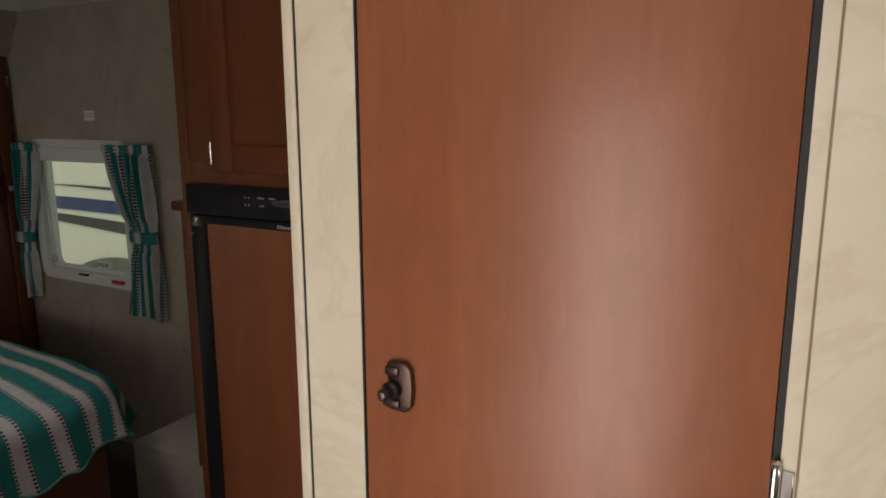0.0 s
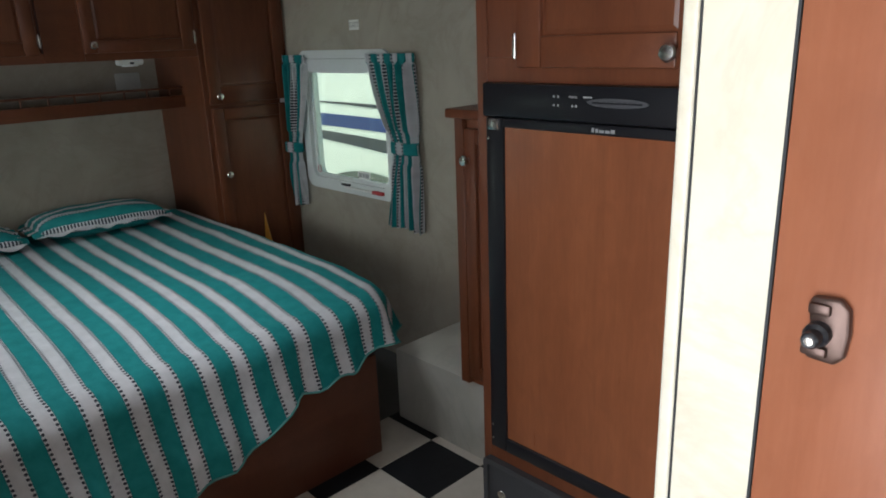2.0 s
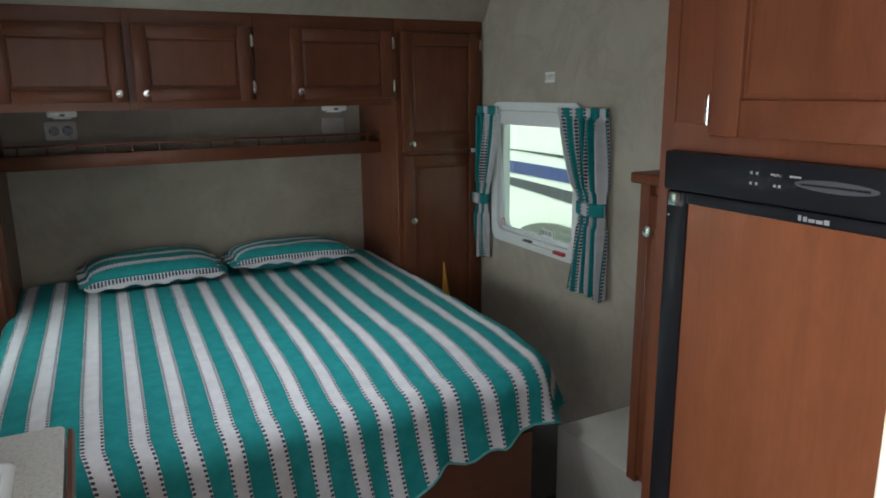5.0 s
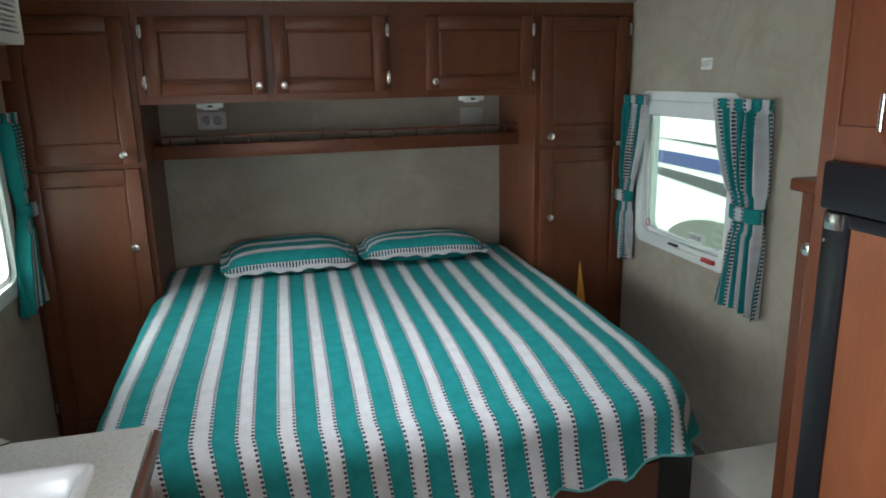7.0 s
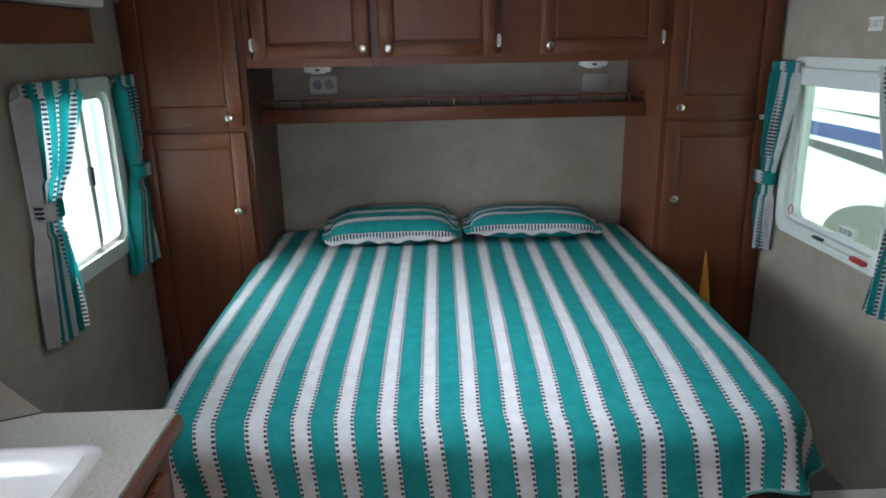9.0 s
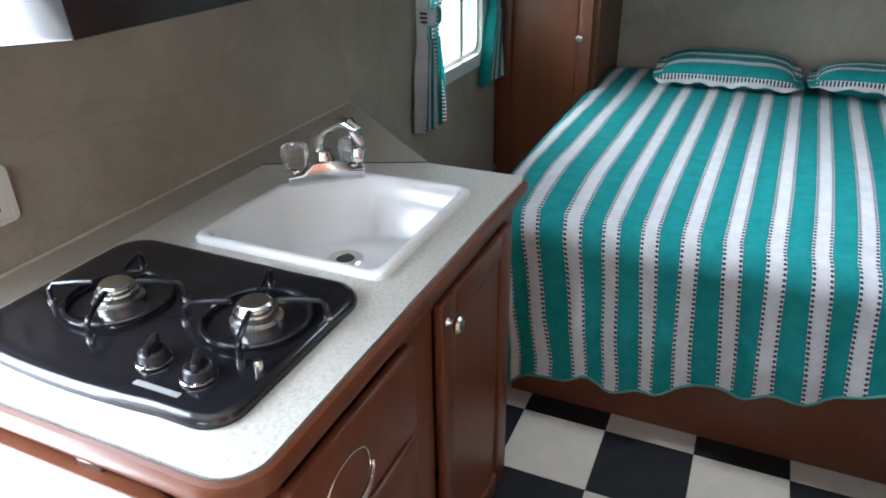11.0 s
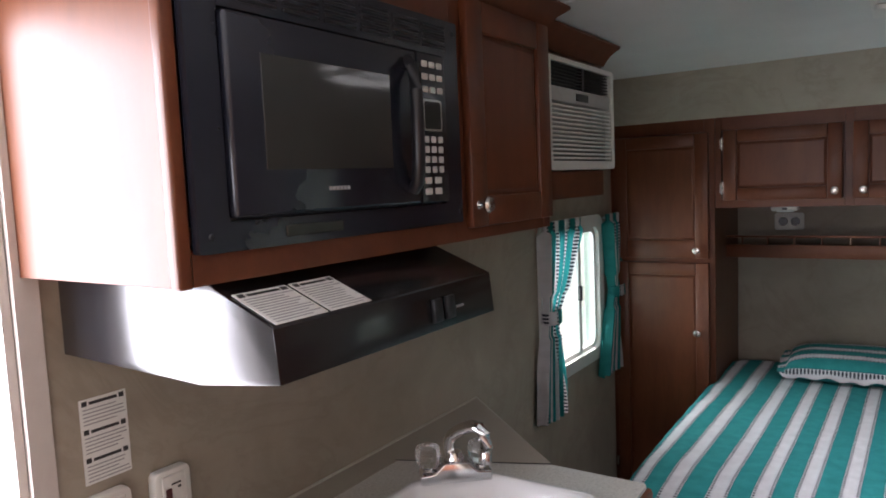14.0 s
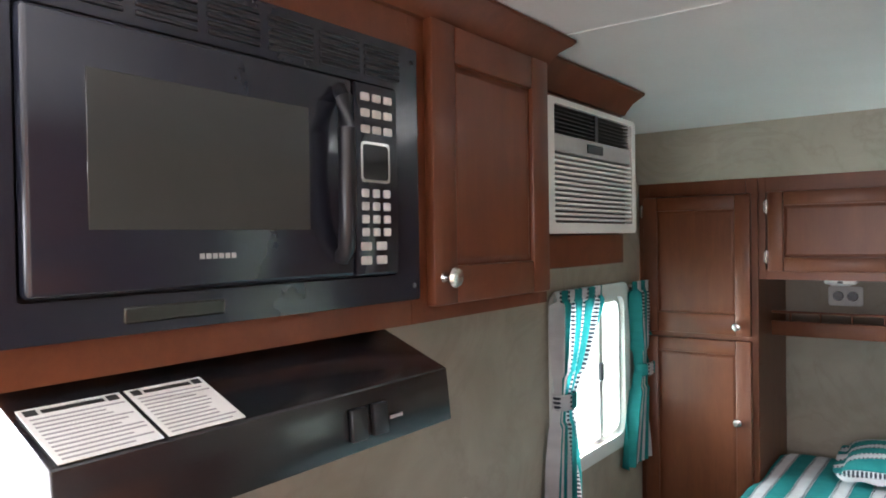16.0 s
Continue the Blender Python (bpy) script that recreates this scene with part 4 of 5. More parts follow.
part("hinge_cover", box(-0.893, -0.866, FY - 0.02, FY - 0.013, 1.158, 1.182, 0.002, 2), NICKEL, fridge, "small metal hinge cap")
for z in (1.14, 0.47, 0.435):
    part("screw", lathe([(0, 0), (0.003, 0), (0.002, 0.002), (0, 0.002)], 10, pose(-0.895, FY - 0.0138, z, 90)), NICKEL, fridge)
tagged(part("maker_mark", bars([(-0.642, -0.637, 1.169, 1.177), (-0.634, -0.628, 1.169, 1.176), (-0.626, -0.616, 1.169, 1.174), (-0.614, -0.604, 1.169, 1.174), (-0.602, -0.594, 1.169, 1.176)], 0.0006, pose(0, FY - 0.016, 0)), GREY_INK, fridge, "pale maker's mark"), kind="stuff")

fur = thing("furnace_grille", (-0.74, FY, 0.06), "dark grey plastic furnace cover at the foot of the fridge cabinet", "furnace cover")
part("frame", ring_frame(rounded(-0.926, -0.589, 0.062, 0.372, 0.012, 4), rounded(-0.913, -0.602, 0.075, 0.359, 0.01, 4), -0.018, pose(0, FY, 0)), GREY_PL, fur)
part("cover", box(-0.9135, -0.6015, FY - 0.013, FY + 0.004, 0.0745, 0.3595, 0.004, 2), GREY_PL, fur)
part("badge", lathe([(0, 0), (0.012, 0), (0.011, 0.002), (0, 0.0025)], 24, pose(-0.872, FY - 0.013, 0.285, 90)), NICKEL, fur, "round silver badge")
part("slot", box(-0.718, -0.683, FY - 0.0145, FY - 0.012, 0.14, 0.325, 0.003, 2), BLACK, fur, "black vent slot")
for i in range(4):
    part("louvre", box(-0.718, -0.683, FY - 0.0165, FY - 0.0143, 0.175 + i * 0.043, 0.18 + i * 0.043), GREY_PL, fur)

# wheel-well box and low cabinet
solo("wheel_well_box", box(-1.715, FX0 - 0.001, 1.385, WALL_R - 0.001, 0, 0.275, 0.004, 2), BOXPAPER, "low pale marbled vinyl wheel-well box by the wall", "box", kind="structure")
lc = thing("low_cabinet", (-1.12, 1.55, 0.276), "narrow cherry cabinet standing on the pale box", "cabinet")
part("body", box(-1.365, FX0 - 0.001, 1.385, WALL_R - 0.001, 0.2755, 1.118), CHERRY_PANEL, lc)
part("top", box(-1.385, FX0 - 0.001, 1.347, WALL_R - 0.001, 1.1185, 1.146, 0.006, 3), CHERRY_H, lc)
part("stile", box(-1.365, -1.33, 1.366, 1.3845, 0.277, 1.118, 0.002, 1), CHERRY, lc)
cabinet_door(lc, pose(-1.329, 1.384, 0.30), 0.36, 0.79, (0.018, 0.70), [], rail=0.045)

# ---- kitchen ----
CT = 0.805
KX0, KX1, KY = -0.369, -1.255, -0.005
kc = thing("kitchen_cabinet", (-0.82, -0.3, 0), "cherry kitchen base cabinet with three drawers and a panelled door", "cabinet")
part("end_panel", box(KX0, KX0 - 0.018, WALL_L + 0.001, KY - 0.03, 0.0, CT - 0.034), END_WOOD, kc, "glossy cherry end panel")
part("corner_post", box(KX0 - 0.03, KX0 + 0.004, KY - 0.0295, KY, 0.0, CT - 0.034, 0.011, 4), CHERRY, kc)
part("corner_line", box(KX0 + 0.0035, KX0 + 0.0065, KY - 0.012, KY - 0.009, 0.0, CT - 0.034), BRONZE, kc, "thin bronze edge strip")
part("far_panel", box(KX1, KX1 + 0.018, WALL_L + 0.001, KY - 0.02, 0.0, CT - 0.034), CHERRY_PANEL, kc)
part("back", box(KX1 + 0.02, KX0 - 0.02, WALL_L + 0.001, WALL_L + 0.012, 0.0, CT - 0.2), CHERRY_PANEL, kc)
fr = box(-0.445, -0.4055, KY - 0.02, KY - 0.001, 0.0, CT - 0.034)
for a, b in ((-0.85, -0.735), (KX1, -1.195)):
    fr = box(a, b, KY - 0.02, KY - 0.001, 0, CT - 0.034, bm=fr)
for a, b, z0, z1 in ((-0.7348, -0.4452, 0, 0.07), (-0.7348, -0.4452, 0.732, CT - 0.034), (-1.1948, -0.8502, 0, 0.055), (-1.1948, -0.8502, 0.725, CT - 0.034)):
    fr = box(a, b, KY - 0.0196, KY - 0.0015, z0, z1, bm=fr)
part("face_frame", fr, CHERRY, kc)
part("toe_board", box(-1.19, -0.42, KY - 0.035, KY - 0.025, 0, 0.3), BLACK, kc)


def ring_pull(parent, m):
    """A bright oval bail pull."""
    a = np.linspace(0, 2 * math.pi, 41)[:-1]
    bm = tube([(0.052 * math.cos(t), -0.004 - 0.012 * max(0, -math.sin(t)), 0.034 * math.sin(t)) for t in a], 0.0014, 8, closed=True)
    for dz in (-0.0045, -0.0015, 0.0015, 0.0045):
        join(bm, tube([(0.049 * math.cos(t), -0.010 - 0.010 * max(0, -math.sin(t)), 0.033 * math.sin(t) + dz) for t in np.linspace(math.pi * 1.08, math.pi * 1.92, 18)], 0.0028, 6))
    return part("handle", turn(bm, m), NICKEL, parent, "nickel oval pull with a wide bail")


for z0, z1 in ((0.572, 0.732), (0.406, 0.556), (0.06, 0.39)):
    h = z1 - z0
    m = pose(-0.435, KY - 0.001, z0, 0, 0, FACE_PY)
    face = box(0, 0.318, -0.019, 0, 0, h, 0.007, 3)
    d = part("drawer", turn(face, m), CHERRY_H, kc)
    ring_pull(d, m @ pose(0.108, -0.0195, h - 0.075))
cabinet_door(kc, pose(-0.858, KY - 0.001, 0.05, 0, 0, FACE_PY), 0.345, 0.685, (0.017, 0.646), [], rail=0.055)
# pamphlet tucked in the lowest drawer pull
pm = pose(-0.585, KY + 0.028, 0.255, -12, 0, FACE_PY + 6)
pam = thing("pamphlet", (-0.585, KY + 0.02, 0.2), "black pamphlet hanging on the lowest drawer pull", "booklet")
part("sheet", turn(box(-0.042, 0.042, -0.004, 0, -0.09, 0.09, 0.001, 1), pm), BLACK, pam)
tagged(part("print", bars([(-0.034, 0.034, 0.02 - i * 0.012, 0.024 - i * 0.012) for i in range(8)] + [(-0.03, 0.03, 0.05, 0.072)], 0.0008, pm @ pose(0, -0.004, 0)), GREY_INK, pam), kind="stuff")

# countertop with an angled wing along the wall
ct = thing("countertop", (-0.82, -0.3, CT - 0.034), "speckled beige laminate countertop with a cherry edge", "countertop")
SX0, SX1, SY0, SY1 = -1.157, -0.782, -0.420, -0.053


def corner_arc(cx, cy, r, a0, a1, n=8):
    return [(cx + r * math.cos(radians(a0 + (a1 - a0) * i / n)), cy + r * math.sin(radians(a0 + (a1 - a0) * i / n))) for i in range(n + 1)]


top_line = [(KX0, WALL_L + 0.002)] + corner_arc(KX0 - 0.05, KY - 0.035, 0.05, 0, 90) + corner_arc(KX1 - 0.005, KY + 0.0, 0.015, 90, 180, 4) + [(KX1 - 0.02, -0.205), (-1.63, WALL_L + 0.002)]


def slab(outline, hole, z0, z1):
    """A horizontal slab with a hole that runs round an inner outline."""
    bm = bmesh.new()
    for z, flip in ((z1, False), (z0, True)):
        vs = [bm.verts.new((x, y, z)) for x, y in outline]
        hs = [bm.verts.new((x, y, z)) for x, y in hole]
        es = [bm.edges.new((c[i], c[(i + 1) % len(c)])) for c in (vs, hs) for i in range(len(c))]
        bmesh.ops.triangle_fill(bm, edges=es, use_beauty=True)
        if not flip:
            tv, th_ = vs, hs
    for a, b in ((tv, vs), (th_, hs)):
        for i in range(len(a)):
            bm.faces.new((a[i], a[(i + 1) % len(a)], b[(i + 1) % len(b)], b[i]))
    bmesh.ops.recalc_face_normals(bm, faces=bm.faces)
    return bm


sink_hole = [(SX1 - 0.02, SY0 + 0.02), (SX1 - 0.02, SY1 - 0.02), (SX0 + 0.02, SY1 - 0.02), (SX0 + 0.02, SY0 + 0.10), (SX0 + 0.10, SY0 + 0.02)]
part("top", slab(top_line, sink_hole, CT - 0.033, CT), COUNTER, ct, smooth=0)
edge = corner_arc(KX0 - 0.05, KY - 0.035, 0.054, 0, 90)
edge = [(KX0 + 0.004, WALL_L + 0.003)] + edge + [(KX1 - 0.005, KY + 0.019)]
eb = bmesh.new()
sec = [(0.0005, -0.034), (0.007, -0.032), (0.010, -0.024), (0.010, -0.010), (0.007, -0.003), (0.0005, -0.0005)]
rows_e = []
for i, p in enumerate(edge):
    a, b = Vector(edge[max(i - 1, 0)]), Vector(edge[min(i + 1, len(edge) - 1)])
    t = (b - a).normalized()
    nrm = Vector((t.y, -t.x))
    rows_e.append([eb.verts.new((p[0] + nrm.x * o, p[1] + nrm.y * o, CT + z)) for o, z in sec])
for ra, rb in zip(rows_e, rows_e[1:]):
    for i in range(len(sec) - 1):
        eb.faces.new((ra[i], rb[i], rb[i + 1], ra[i + 1]))
bmesh.ops.recalc_face_normals(eb, faces=eb.faces)
part("edge_band", eb, CHERRY_H, ct, "cherry edge band")
part("back_bead", box(-1.62, KX0, WALL_L + 0.0005, WALL_L + 0.006, CT - 0.002, CT + 0.006, 0.002, 2), plain("pale_sealant", (0.5, 0.47, 0.40), 0.5), ct, "pale sealant bead")
ledge = [(KX0 - 0.003, WALL_L + 0.004), (KX0 - 0.003, -0.532), (-1.135, -0.532), (KX1 - 0.021, -0.207), (-1.622, WALL_L + 0.004)]
lb = bmesh.new()
lv = [lb.verts.new((x, y, CT + 0.0015)) for x, y in ledge]
lb.faces.new(lv)
ex_ = bmesh.ops.extrude_face_region(lb, geom=lb.faces[:])
bmesh.ops.translate(lb, verts=[v for v in ex_["geom"] if isinstance(v, bmesh.types.BMVert)], vec=(0, 0, -0.0013))
bmesh.ops.recalc_face_normals(lb, faces=lb.faces)
part("back_ledge", lb, plain("tan_splash_laminate", (0.36, 0.325, 0.265), 0.4, grain=40, vary=0.06), ct, "smooth tan splash laminate", smooth=0)
part("wing_seam", turn(box(0, 0.36, -0.001, 0.001, 0.0005, 0.0022), pose(KX1 - 0.021, -0.207, CT, 0, 0, -66.5)), GREY_PL, ct, "dark seam in the laminate")

# fold-down leaf on the cabinet end
leaf = thing("fold_down_leaf", (KX0 + 0.02, -0.3, 0.47), "white fold-down counter leaf with round corners on the cabinet end", "table leaf")
lo = rounded(-0.555, -0.06, 0.475, 0.762, 0.055, 8)
part("panel", prism(lo, -0.018, pose(KX0 + 0.004, 0, 0, 0, 0, 90)), CHERRY, leaf, "cherry-edged board")
part("surface", prism(rounded(-0.552, -0.063, 0.478, 0.759, 0.052, 8), -0.002, pose(KX0 + 0.0222, 0, 0, 0, 0, 90)), LEAF_W, leaf, "white laminate face")
for y in (-0.47, -0.2):
    part("hinge", box(KX0 + 0.0005, KX0 + 0.01, y - 0.02, y + 0.02, 0.755, 0.77, 0.002, 1), BRONZE, leaf)

# sink, with its far wall corner cut off for the tap
sink = thing("sink", (-0.97, -0.24, CT - 0.15), "white enamel sink set into the countertop", "sink")
levels = [(0.0, 0.0005), (0.0, 0.009), (0.004, 0.013), (0.013, 0.013), (0.019, 0.009), (0.027, -0.03), (0.045, -0.098), (0.056, -0.107), (0.075, -0.11)]


def sink_ring(i):
    x0, x1, y0, y1, c = SX0 + i, SX1 - i, SY0 + i, SY1 - i, 0.115 + i * 0.2
    pts = corner_arc(x1 - 0.02, y1 - 0.02, 0.02, 0, 90, 4) + corner_arc(x0 + 0.02, y1 - 0.02, 0.02, 90, 180, 4)
    pts += [(x0, y0 + c + 0.012), (x0 + 0.006, y0 + c - 0.006), (x0 + c - 0.006, y0 + 0.006), (x0 + c + 0.012, y0)]
    return pts + corner_arc(x1 - 0.02, y0 + 0.02, 0.02, 270, 360, 4)


sb = bmesh.new()
rr = [[sb.verts.new((x, y, CT + z)) for x, y in sink_ring(i)] for i, z in levels]
for a, b in zip(rr, rr[1:]):
    for i in range(len(a)):
        sb.faces.new((a[i], a[(i + 1) % len(a)], b[(i + 1) % len(b)], b[i]))
sb.faces.new(rr[-1])
bmesh.ops.recalc_face_normals(sb, faces=sb.faces)
part("basin", sb, SINK_W, sink, smooth=50)
part("drain", lathe([(0, 0.002), (0.017, 0.002), (0.019, 0.004), (0.032, 0.005), (0.036, 0.002), (0.036, 0)], 28, pose(-1.0, -0.258, CT - 0.11)), NICKEL, sink, "steel drain ring")
part("strainer", lathe([(0, 0.0045), (0.017, 0.003), (0.017, 0.0022)], 20, pose(-1.0, -0.258, CT - 0.11)), BLACK, sink)

tap = thing("tap", (-1.10, -0.36, CT + 0.016), "chrome two-handle tap with clear knobs in the sink corner", "tap")
tm_ = pose(-1.087, -0.343, CT + 0.012, 0, 0, 131)
part("deck", prism([(-0.076, 0), (0.076, 0), (0.076, 0.021), (0.046, 0.023), (0.026, 0.043), (-0.026, 0.043), (-0.046, 0.023), (-0.076, 0.021)], 0.05, tm_ @ pose(0, -0.025, 0.001), 0.004, 3), CHROME, tap)
part("body", lathe([(0.02, 0.03), (0.02, 0.04), (0.017, 0.046), (0.015, 0.052), (0, 0.054)], 22, tm_ @ pose(0, 0, 0.009)), CHROME, tap)
sp_pts = [(0, 0.016, 0.03), (0, 0.013, 0.07), (0, 0.004, 0.088), (0, -0.02, 0.104), (0, -0.05, 0.118), (0, -0.07, 0.118), (0, -0.082, 0.106), (0, -0.086, 0.08)]
part("lift_rod", lathe([(0, 0.03), (0.0045, 0.03), (0.0045, 0.07), (0.0065, 0.072), (0.0065, 0.084), (0, 0.086)], 12, tm_ @ pose(-0.004, 0.012, 0.008)), CHROME, tap)
part("spout", turn(tube(sp_pts, 0.0128, 14), tm_ @ pose(0, 0, 0.008, 0, 0, 42)), CHROME, tap)
part("aerator", lathe([(0, 0), (0.012, 0), (0.012, 0.022), (0.009, 0.026), (0, 0.027)], 18, tm_ @ pose(0, 0, 0, 0, 0, 42) @ pose(0, -0.084, 0.056)), CHROME, tap)
for u in (-0.056, 0.056):
    part("tap_stem", lathe([(0.011, 0.016), (0.009, 0.03), (0, 0.031)], 16, tm_ @ pose(u, 0, 0.006)), CHROME, tap)
    kb = lathe([(0, 0.024), (0.017, 0.025), (0.024, 0.036), (0.028, 0.056), (0.025, 0.07), (0.016, 0.074), (0, 0.074)], 10, tm_ @ pose(u, 0, 0.006))
    part("tap_knob", kb, ACRYLIC, tap, "clear faceted acrylic knob", smooth=0)
    part("knob_cap", lathe([(0, 0.074), (0.008, 0.0745), (0.007, 0.077), (0, 0.0775)], 14, tm_ @ pose(u, 0, 0.006)), CHROME, tap)

# hob
hob = thing("hob", (-0.585, -0.28, CT), "black two-burner gas hob set in the countertop", "hob")
HX0, HX1, HY0, HY1 = -0.748, -0.424, -0.508, -0.055
ho = corner_arc(HX1 - 0.04, HY1 - 0.045, 0.045, 0, 90, 6) + corner_arc(HX0 + 0.05, HY1 - 0.05, 0.05, 90, 180, 6) + corner_arc(HX0 + 0.05, HY0 + 0.05, 0.05, 180, 270, 6) + corner_arc(HX1 - 0.04, HY0 + 0.045, 0.045, 270, 360, 6)
ho += [(HX1 + 0.012 * math.sin(math.pi * k / 8), HY0 + 0.045 + (HY1 - HY0 - 0.09) * k / 8) for k in range(1, 8)]
hb = bmesh.new()
hl = []
for i, z in ((0.0, 0.0006), (0.0, 0.008), (0.004, 0.014), (0.012, 0.0165), (0.03, 0.0155)):
    cx, cy = (HX0 + HX1) / 2, (HY0 + HY1) / 2
    hl.append([hb.verts.new((x - i * (1 if x > cx else -1), y - i * (1 if y > cy else -1), CT + z)) for x, y in ho])
for a, b in zip(hl, hl[1:]):
    for i in range(len(a)):
        hb.faces.new((a[i], a[(i + 1) % len(a)], b[(i + 1) % len(b)], b[i]))
hb.faces.new(hl[-1])
bmesh.ops.recalc_face_normals(hb, faces=hb.faces)
part("surface", hb, HOB_BLACK, hob, smooth=50)
for cx, cy in ((-0.575, -0.362), (-0.609, -0.149)):
    z0 = CT + 0.0155
    bn = part("burner", lathe([(0.036, 0), (0.036, 0.006), (0.03, 0.009), (0.03, 0.018), (0.026, 0.019), (0.026, 0.024), (0, 0.024)], 28, pose(cx, cy, z0)), NICKEL, hob, "ringed aluminium burner")
    part("burner_cap", lathe([(0, 0.031), (0.02, 0.031), (0.0235, 0.028), (0.023, 0.0242), (0, 0.0242)], 28, pose(cx, cy, z0)), NICKEL, bn)
    ring = tube([(cx + 0.072 * math.cos(a), cy + 0.072 * math.sin(a), z0 + 0.006) for a in np.linspace(0, 2 * math.pi, 41)[:-1]], 0.0042, 8, closed=True)
    gr = part("pan_support", ring, HOB_BLACK, hob, "black wire pan support")
    for k in range(4):
        a = radians(25 + 90 * k)
        ca, sa = math.cos(a), math.sin(a)
        part("arm", tube([(cx + r_ * ca, cy + r_ * sa, z0 + h_) for r_, h_ in ((0.03, 0.031), (0.05, 0.031), (0.086, 0.029), (0.093, 0.024), (0.095, 0.003))], 0.0042, 8), HOB_BLACK, gr)
        part("foot", lathe([(0, 0), (0.006, 0), (0.006, 0.004), (0, 0.005)], 10, pose(cx + 0.095 * ca, cy + 0.095 * sa, z0)), NICKEL, gr)
for cx, cy, a in ((-0.486, -0.211, 20), (-0.482, -0.137, 35)):
    z0 = CT + 0.0155
    kd = part("control_knob", lathe([(0, 0.018), (0.014, 0.018), (0.0175, 0.015), (0.019, 0.004), (0.021, 0.0)], 24, pose(cx, cy, z0)), BLACK, hob, "black control knob")
    part("grip", turn(box(-0.018, 0.018, -0.0045, 0.0045, 0.016, 0.03, 0.003, 2), pose(cx, cy, z0, 0, 0, a)), BLACK, kd)
    part("knob_ring", tube([(cx + 0.0215 * math.cos(t), cy + 0.0215 * math.sin(t), z0 + 0.003) for t in np.linspace(0, 2 * math.pi, 25)[:-1]], 0.0018, 6, closed=True), CHROME, kd, "thin chrome ring")
    for t in (a, a + 180):
        part("pointer", turn(box(0.019, 0.028, -0.002, 0.002, 0.006, 0.009, 0.001, 1), pose(cx, cy, z0, 0, 0, t)), NICKEL, kd)
part("igniter", lathe([(0, 0.016), (0.0045, 0.016), (0.006, 0.013), (0.006, 0.0)], 14, pose(-0.519, -0.078, CT + 0.0155)), NICKEL, hob, "small silver igniter button")
tagged(part("maker_mark", turn(box(-0.034, 0.034, 0, 0.0006, -0.004, 0.004, bm=None), pose(-0.444, -0.167, CT + 0.0163, 90, 0, 90)), GREY_INK, hob, "pale maker's mark"), kind="stuff")

# sockets and stickers on the kitchen wall
for cx, cz, red in ((-0.476, 0.936, False), (-0.587, 0.934, True)):
    s_ = thing("wall_socket", (cx, WALL_L, cz), "white wall socket with a test button" if red else "white double wall socket", "socket", "kitchen wall sockets")
    m = pose(cx, WALL_L + 0.0003, cz, 0, 0, FACE_PY)
    pl = part("plate", prism(rounded(-0.035, 0.035, -0.045, 0.045, 0.012, 5), -0.022, m, 0.004), WHITE_PL, s_)
    part("face", turn(box(-0.022, 0.022, -0.0245, -0.0215, -0.036, 0.036, 0.003, 2), m), WHITE_PL, pl)
    if red:
        part("button", turn(box(-0.018, -0.007, -0.0275, -0.024, -0.014, 0.014, 0.001, 1), m), SMOKE, pl, "dark red test button")
        tagged(part("marks", bars([(-0.006, 0.012, 0.018, 0.021), (0.0, 0.004, -0.02, -0.012), (0.006, 0.012, 0.01, 0.014)], 0.0006, m @ pose(0, -0.0245, 0)), INK, pl), kind="stuff")
    else:
        tagged(part("slots", bars([(-0.008, -0.005, 0.012, 0.024), (0.005, 0.008, 0.012, 0.024), (-0.008, -0.005, -0.024, -0.012), (0.005, 0.008, -0.024, -0.012)], 0.0006, m @ pose(0, -0.0245, 0)), GREY_INK, pl), kind="stuff")


def notice(name, m, w, h, blocks, label, lines=9):
    n = thing(name, m.translation, label, "label", "printed warning labels")
    part("sheet", turn(box(0, w, -0.0012, -0.0002, 0, h), m), PAPER, n)
    rnd = random.Random(int(w * 1e4))
    heads, rows_ = [], []
    for b in range(blocks):
        z1 = h - 0.003 - b * (h / blocks)
        z0 = z1 - h / blocks + 0.004
        heads += [(0.004, w * 0.16, z1 - 0.008, z1), (w * 0.84, w - 0.004, z1 - 0.008, z1), (w * 0.2, w * 0.8, z1 - 0.007, z1 - 0.002)]
        z = z1 - 0.013
        while z > z0:
            rows_.append((0.005, w * rnd.uniform(0.72, 0.97), z - 0.0018, z))
            z -= (h / blocks - 0.016) / lines
    tagged(part("heading", bars(heads, 0.0005, m @ pose(0, -0.0012, 0)), INK, n), kind="stuff")
    tagged(part("print", bars(rows_, 0.0004, m @ pose(0, -0.0012, 0)), GREY_INK, n), kind="stuff")
    return n


notice("warning_label", pose(-0.449, WALL_L + 0.0003, 0.997, 0, 0, FACE_PY), 0.078, 0.136, 3, "white printed warning label on the kitchen wall", 5)

# ---- overhead kitchen cabinet ----
OY, OX0, OX1, OZ = -0.235, -0.379, -1.365, 1.335
oc = thing("overhead_cabinet", (-0.87, -0.42, OZ), "cherry overhead kitchen cabinet holding a microwave", "cabinet")
part("end_panel", box(OX0, OX0 - 0.018, WALL_L + 0.001, OY - 0.02, OZ, CEIL_Z - 0.001, 0.001, 1), END_WOOD, oc, "glossy cherry end panel")
part("far_panel", box(OX1, OX1 + 0.018, WALL_L + 0.001, OY - 0.02, OZ, CEIL_Z - 0.001), CHERRY_PANEL, oc)
part("bottom", box(OX1 + 0.0185, OX0 - 0.0185, WALL_L + 0.001, OY - 0.0205, OZ + 0.001, OZ + 0.016), CHERRY_PANEL, oc)
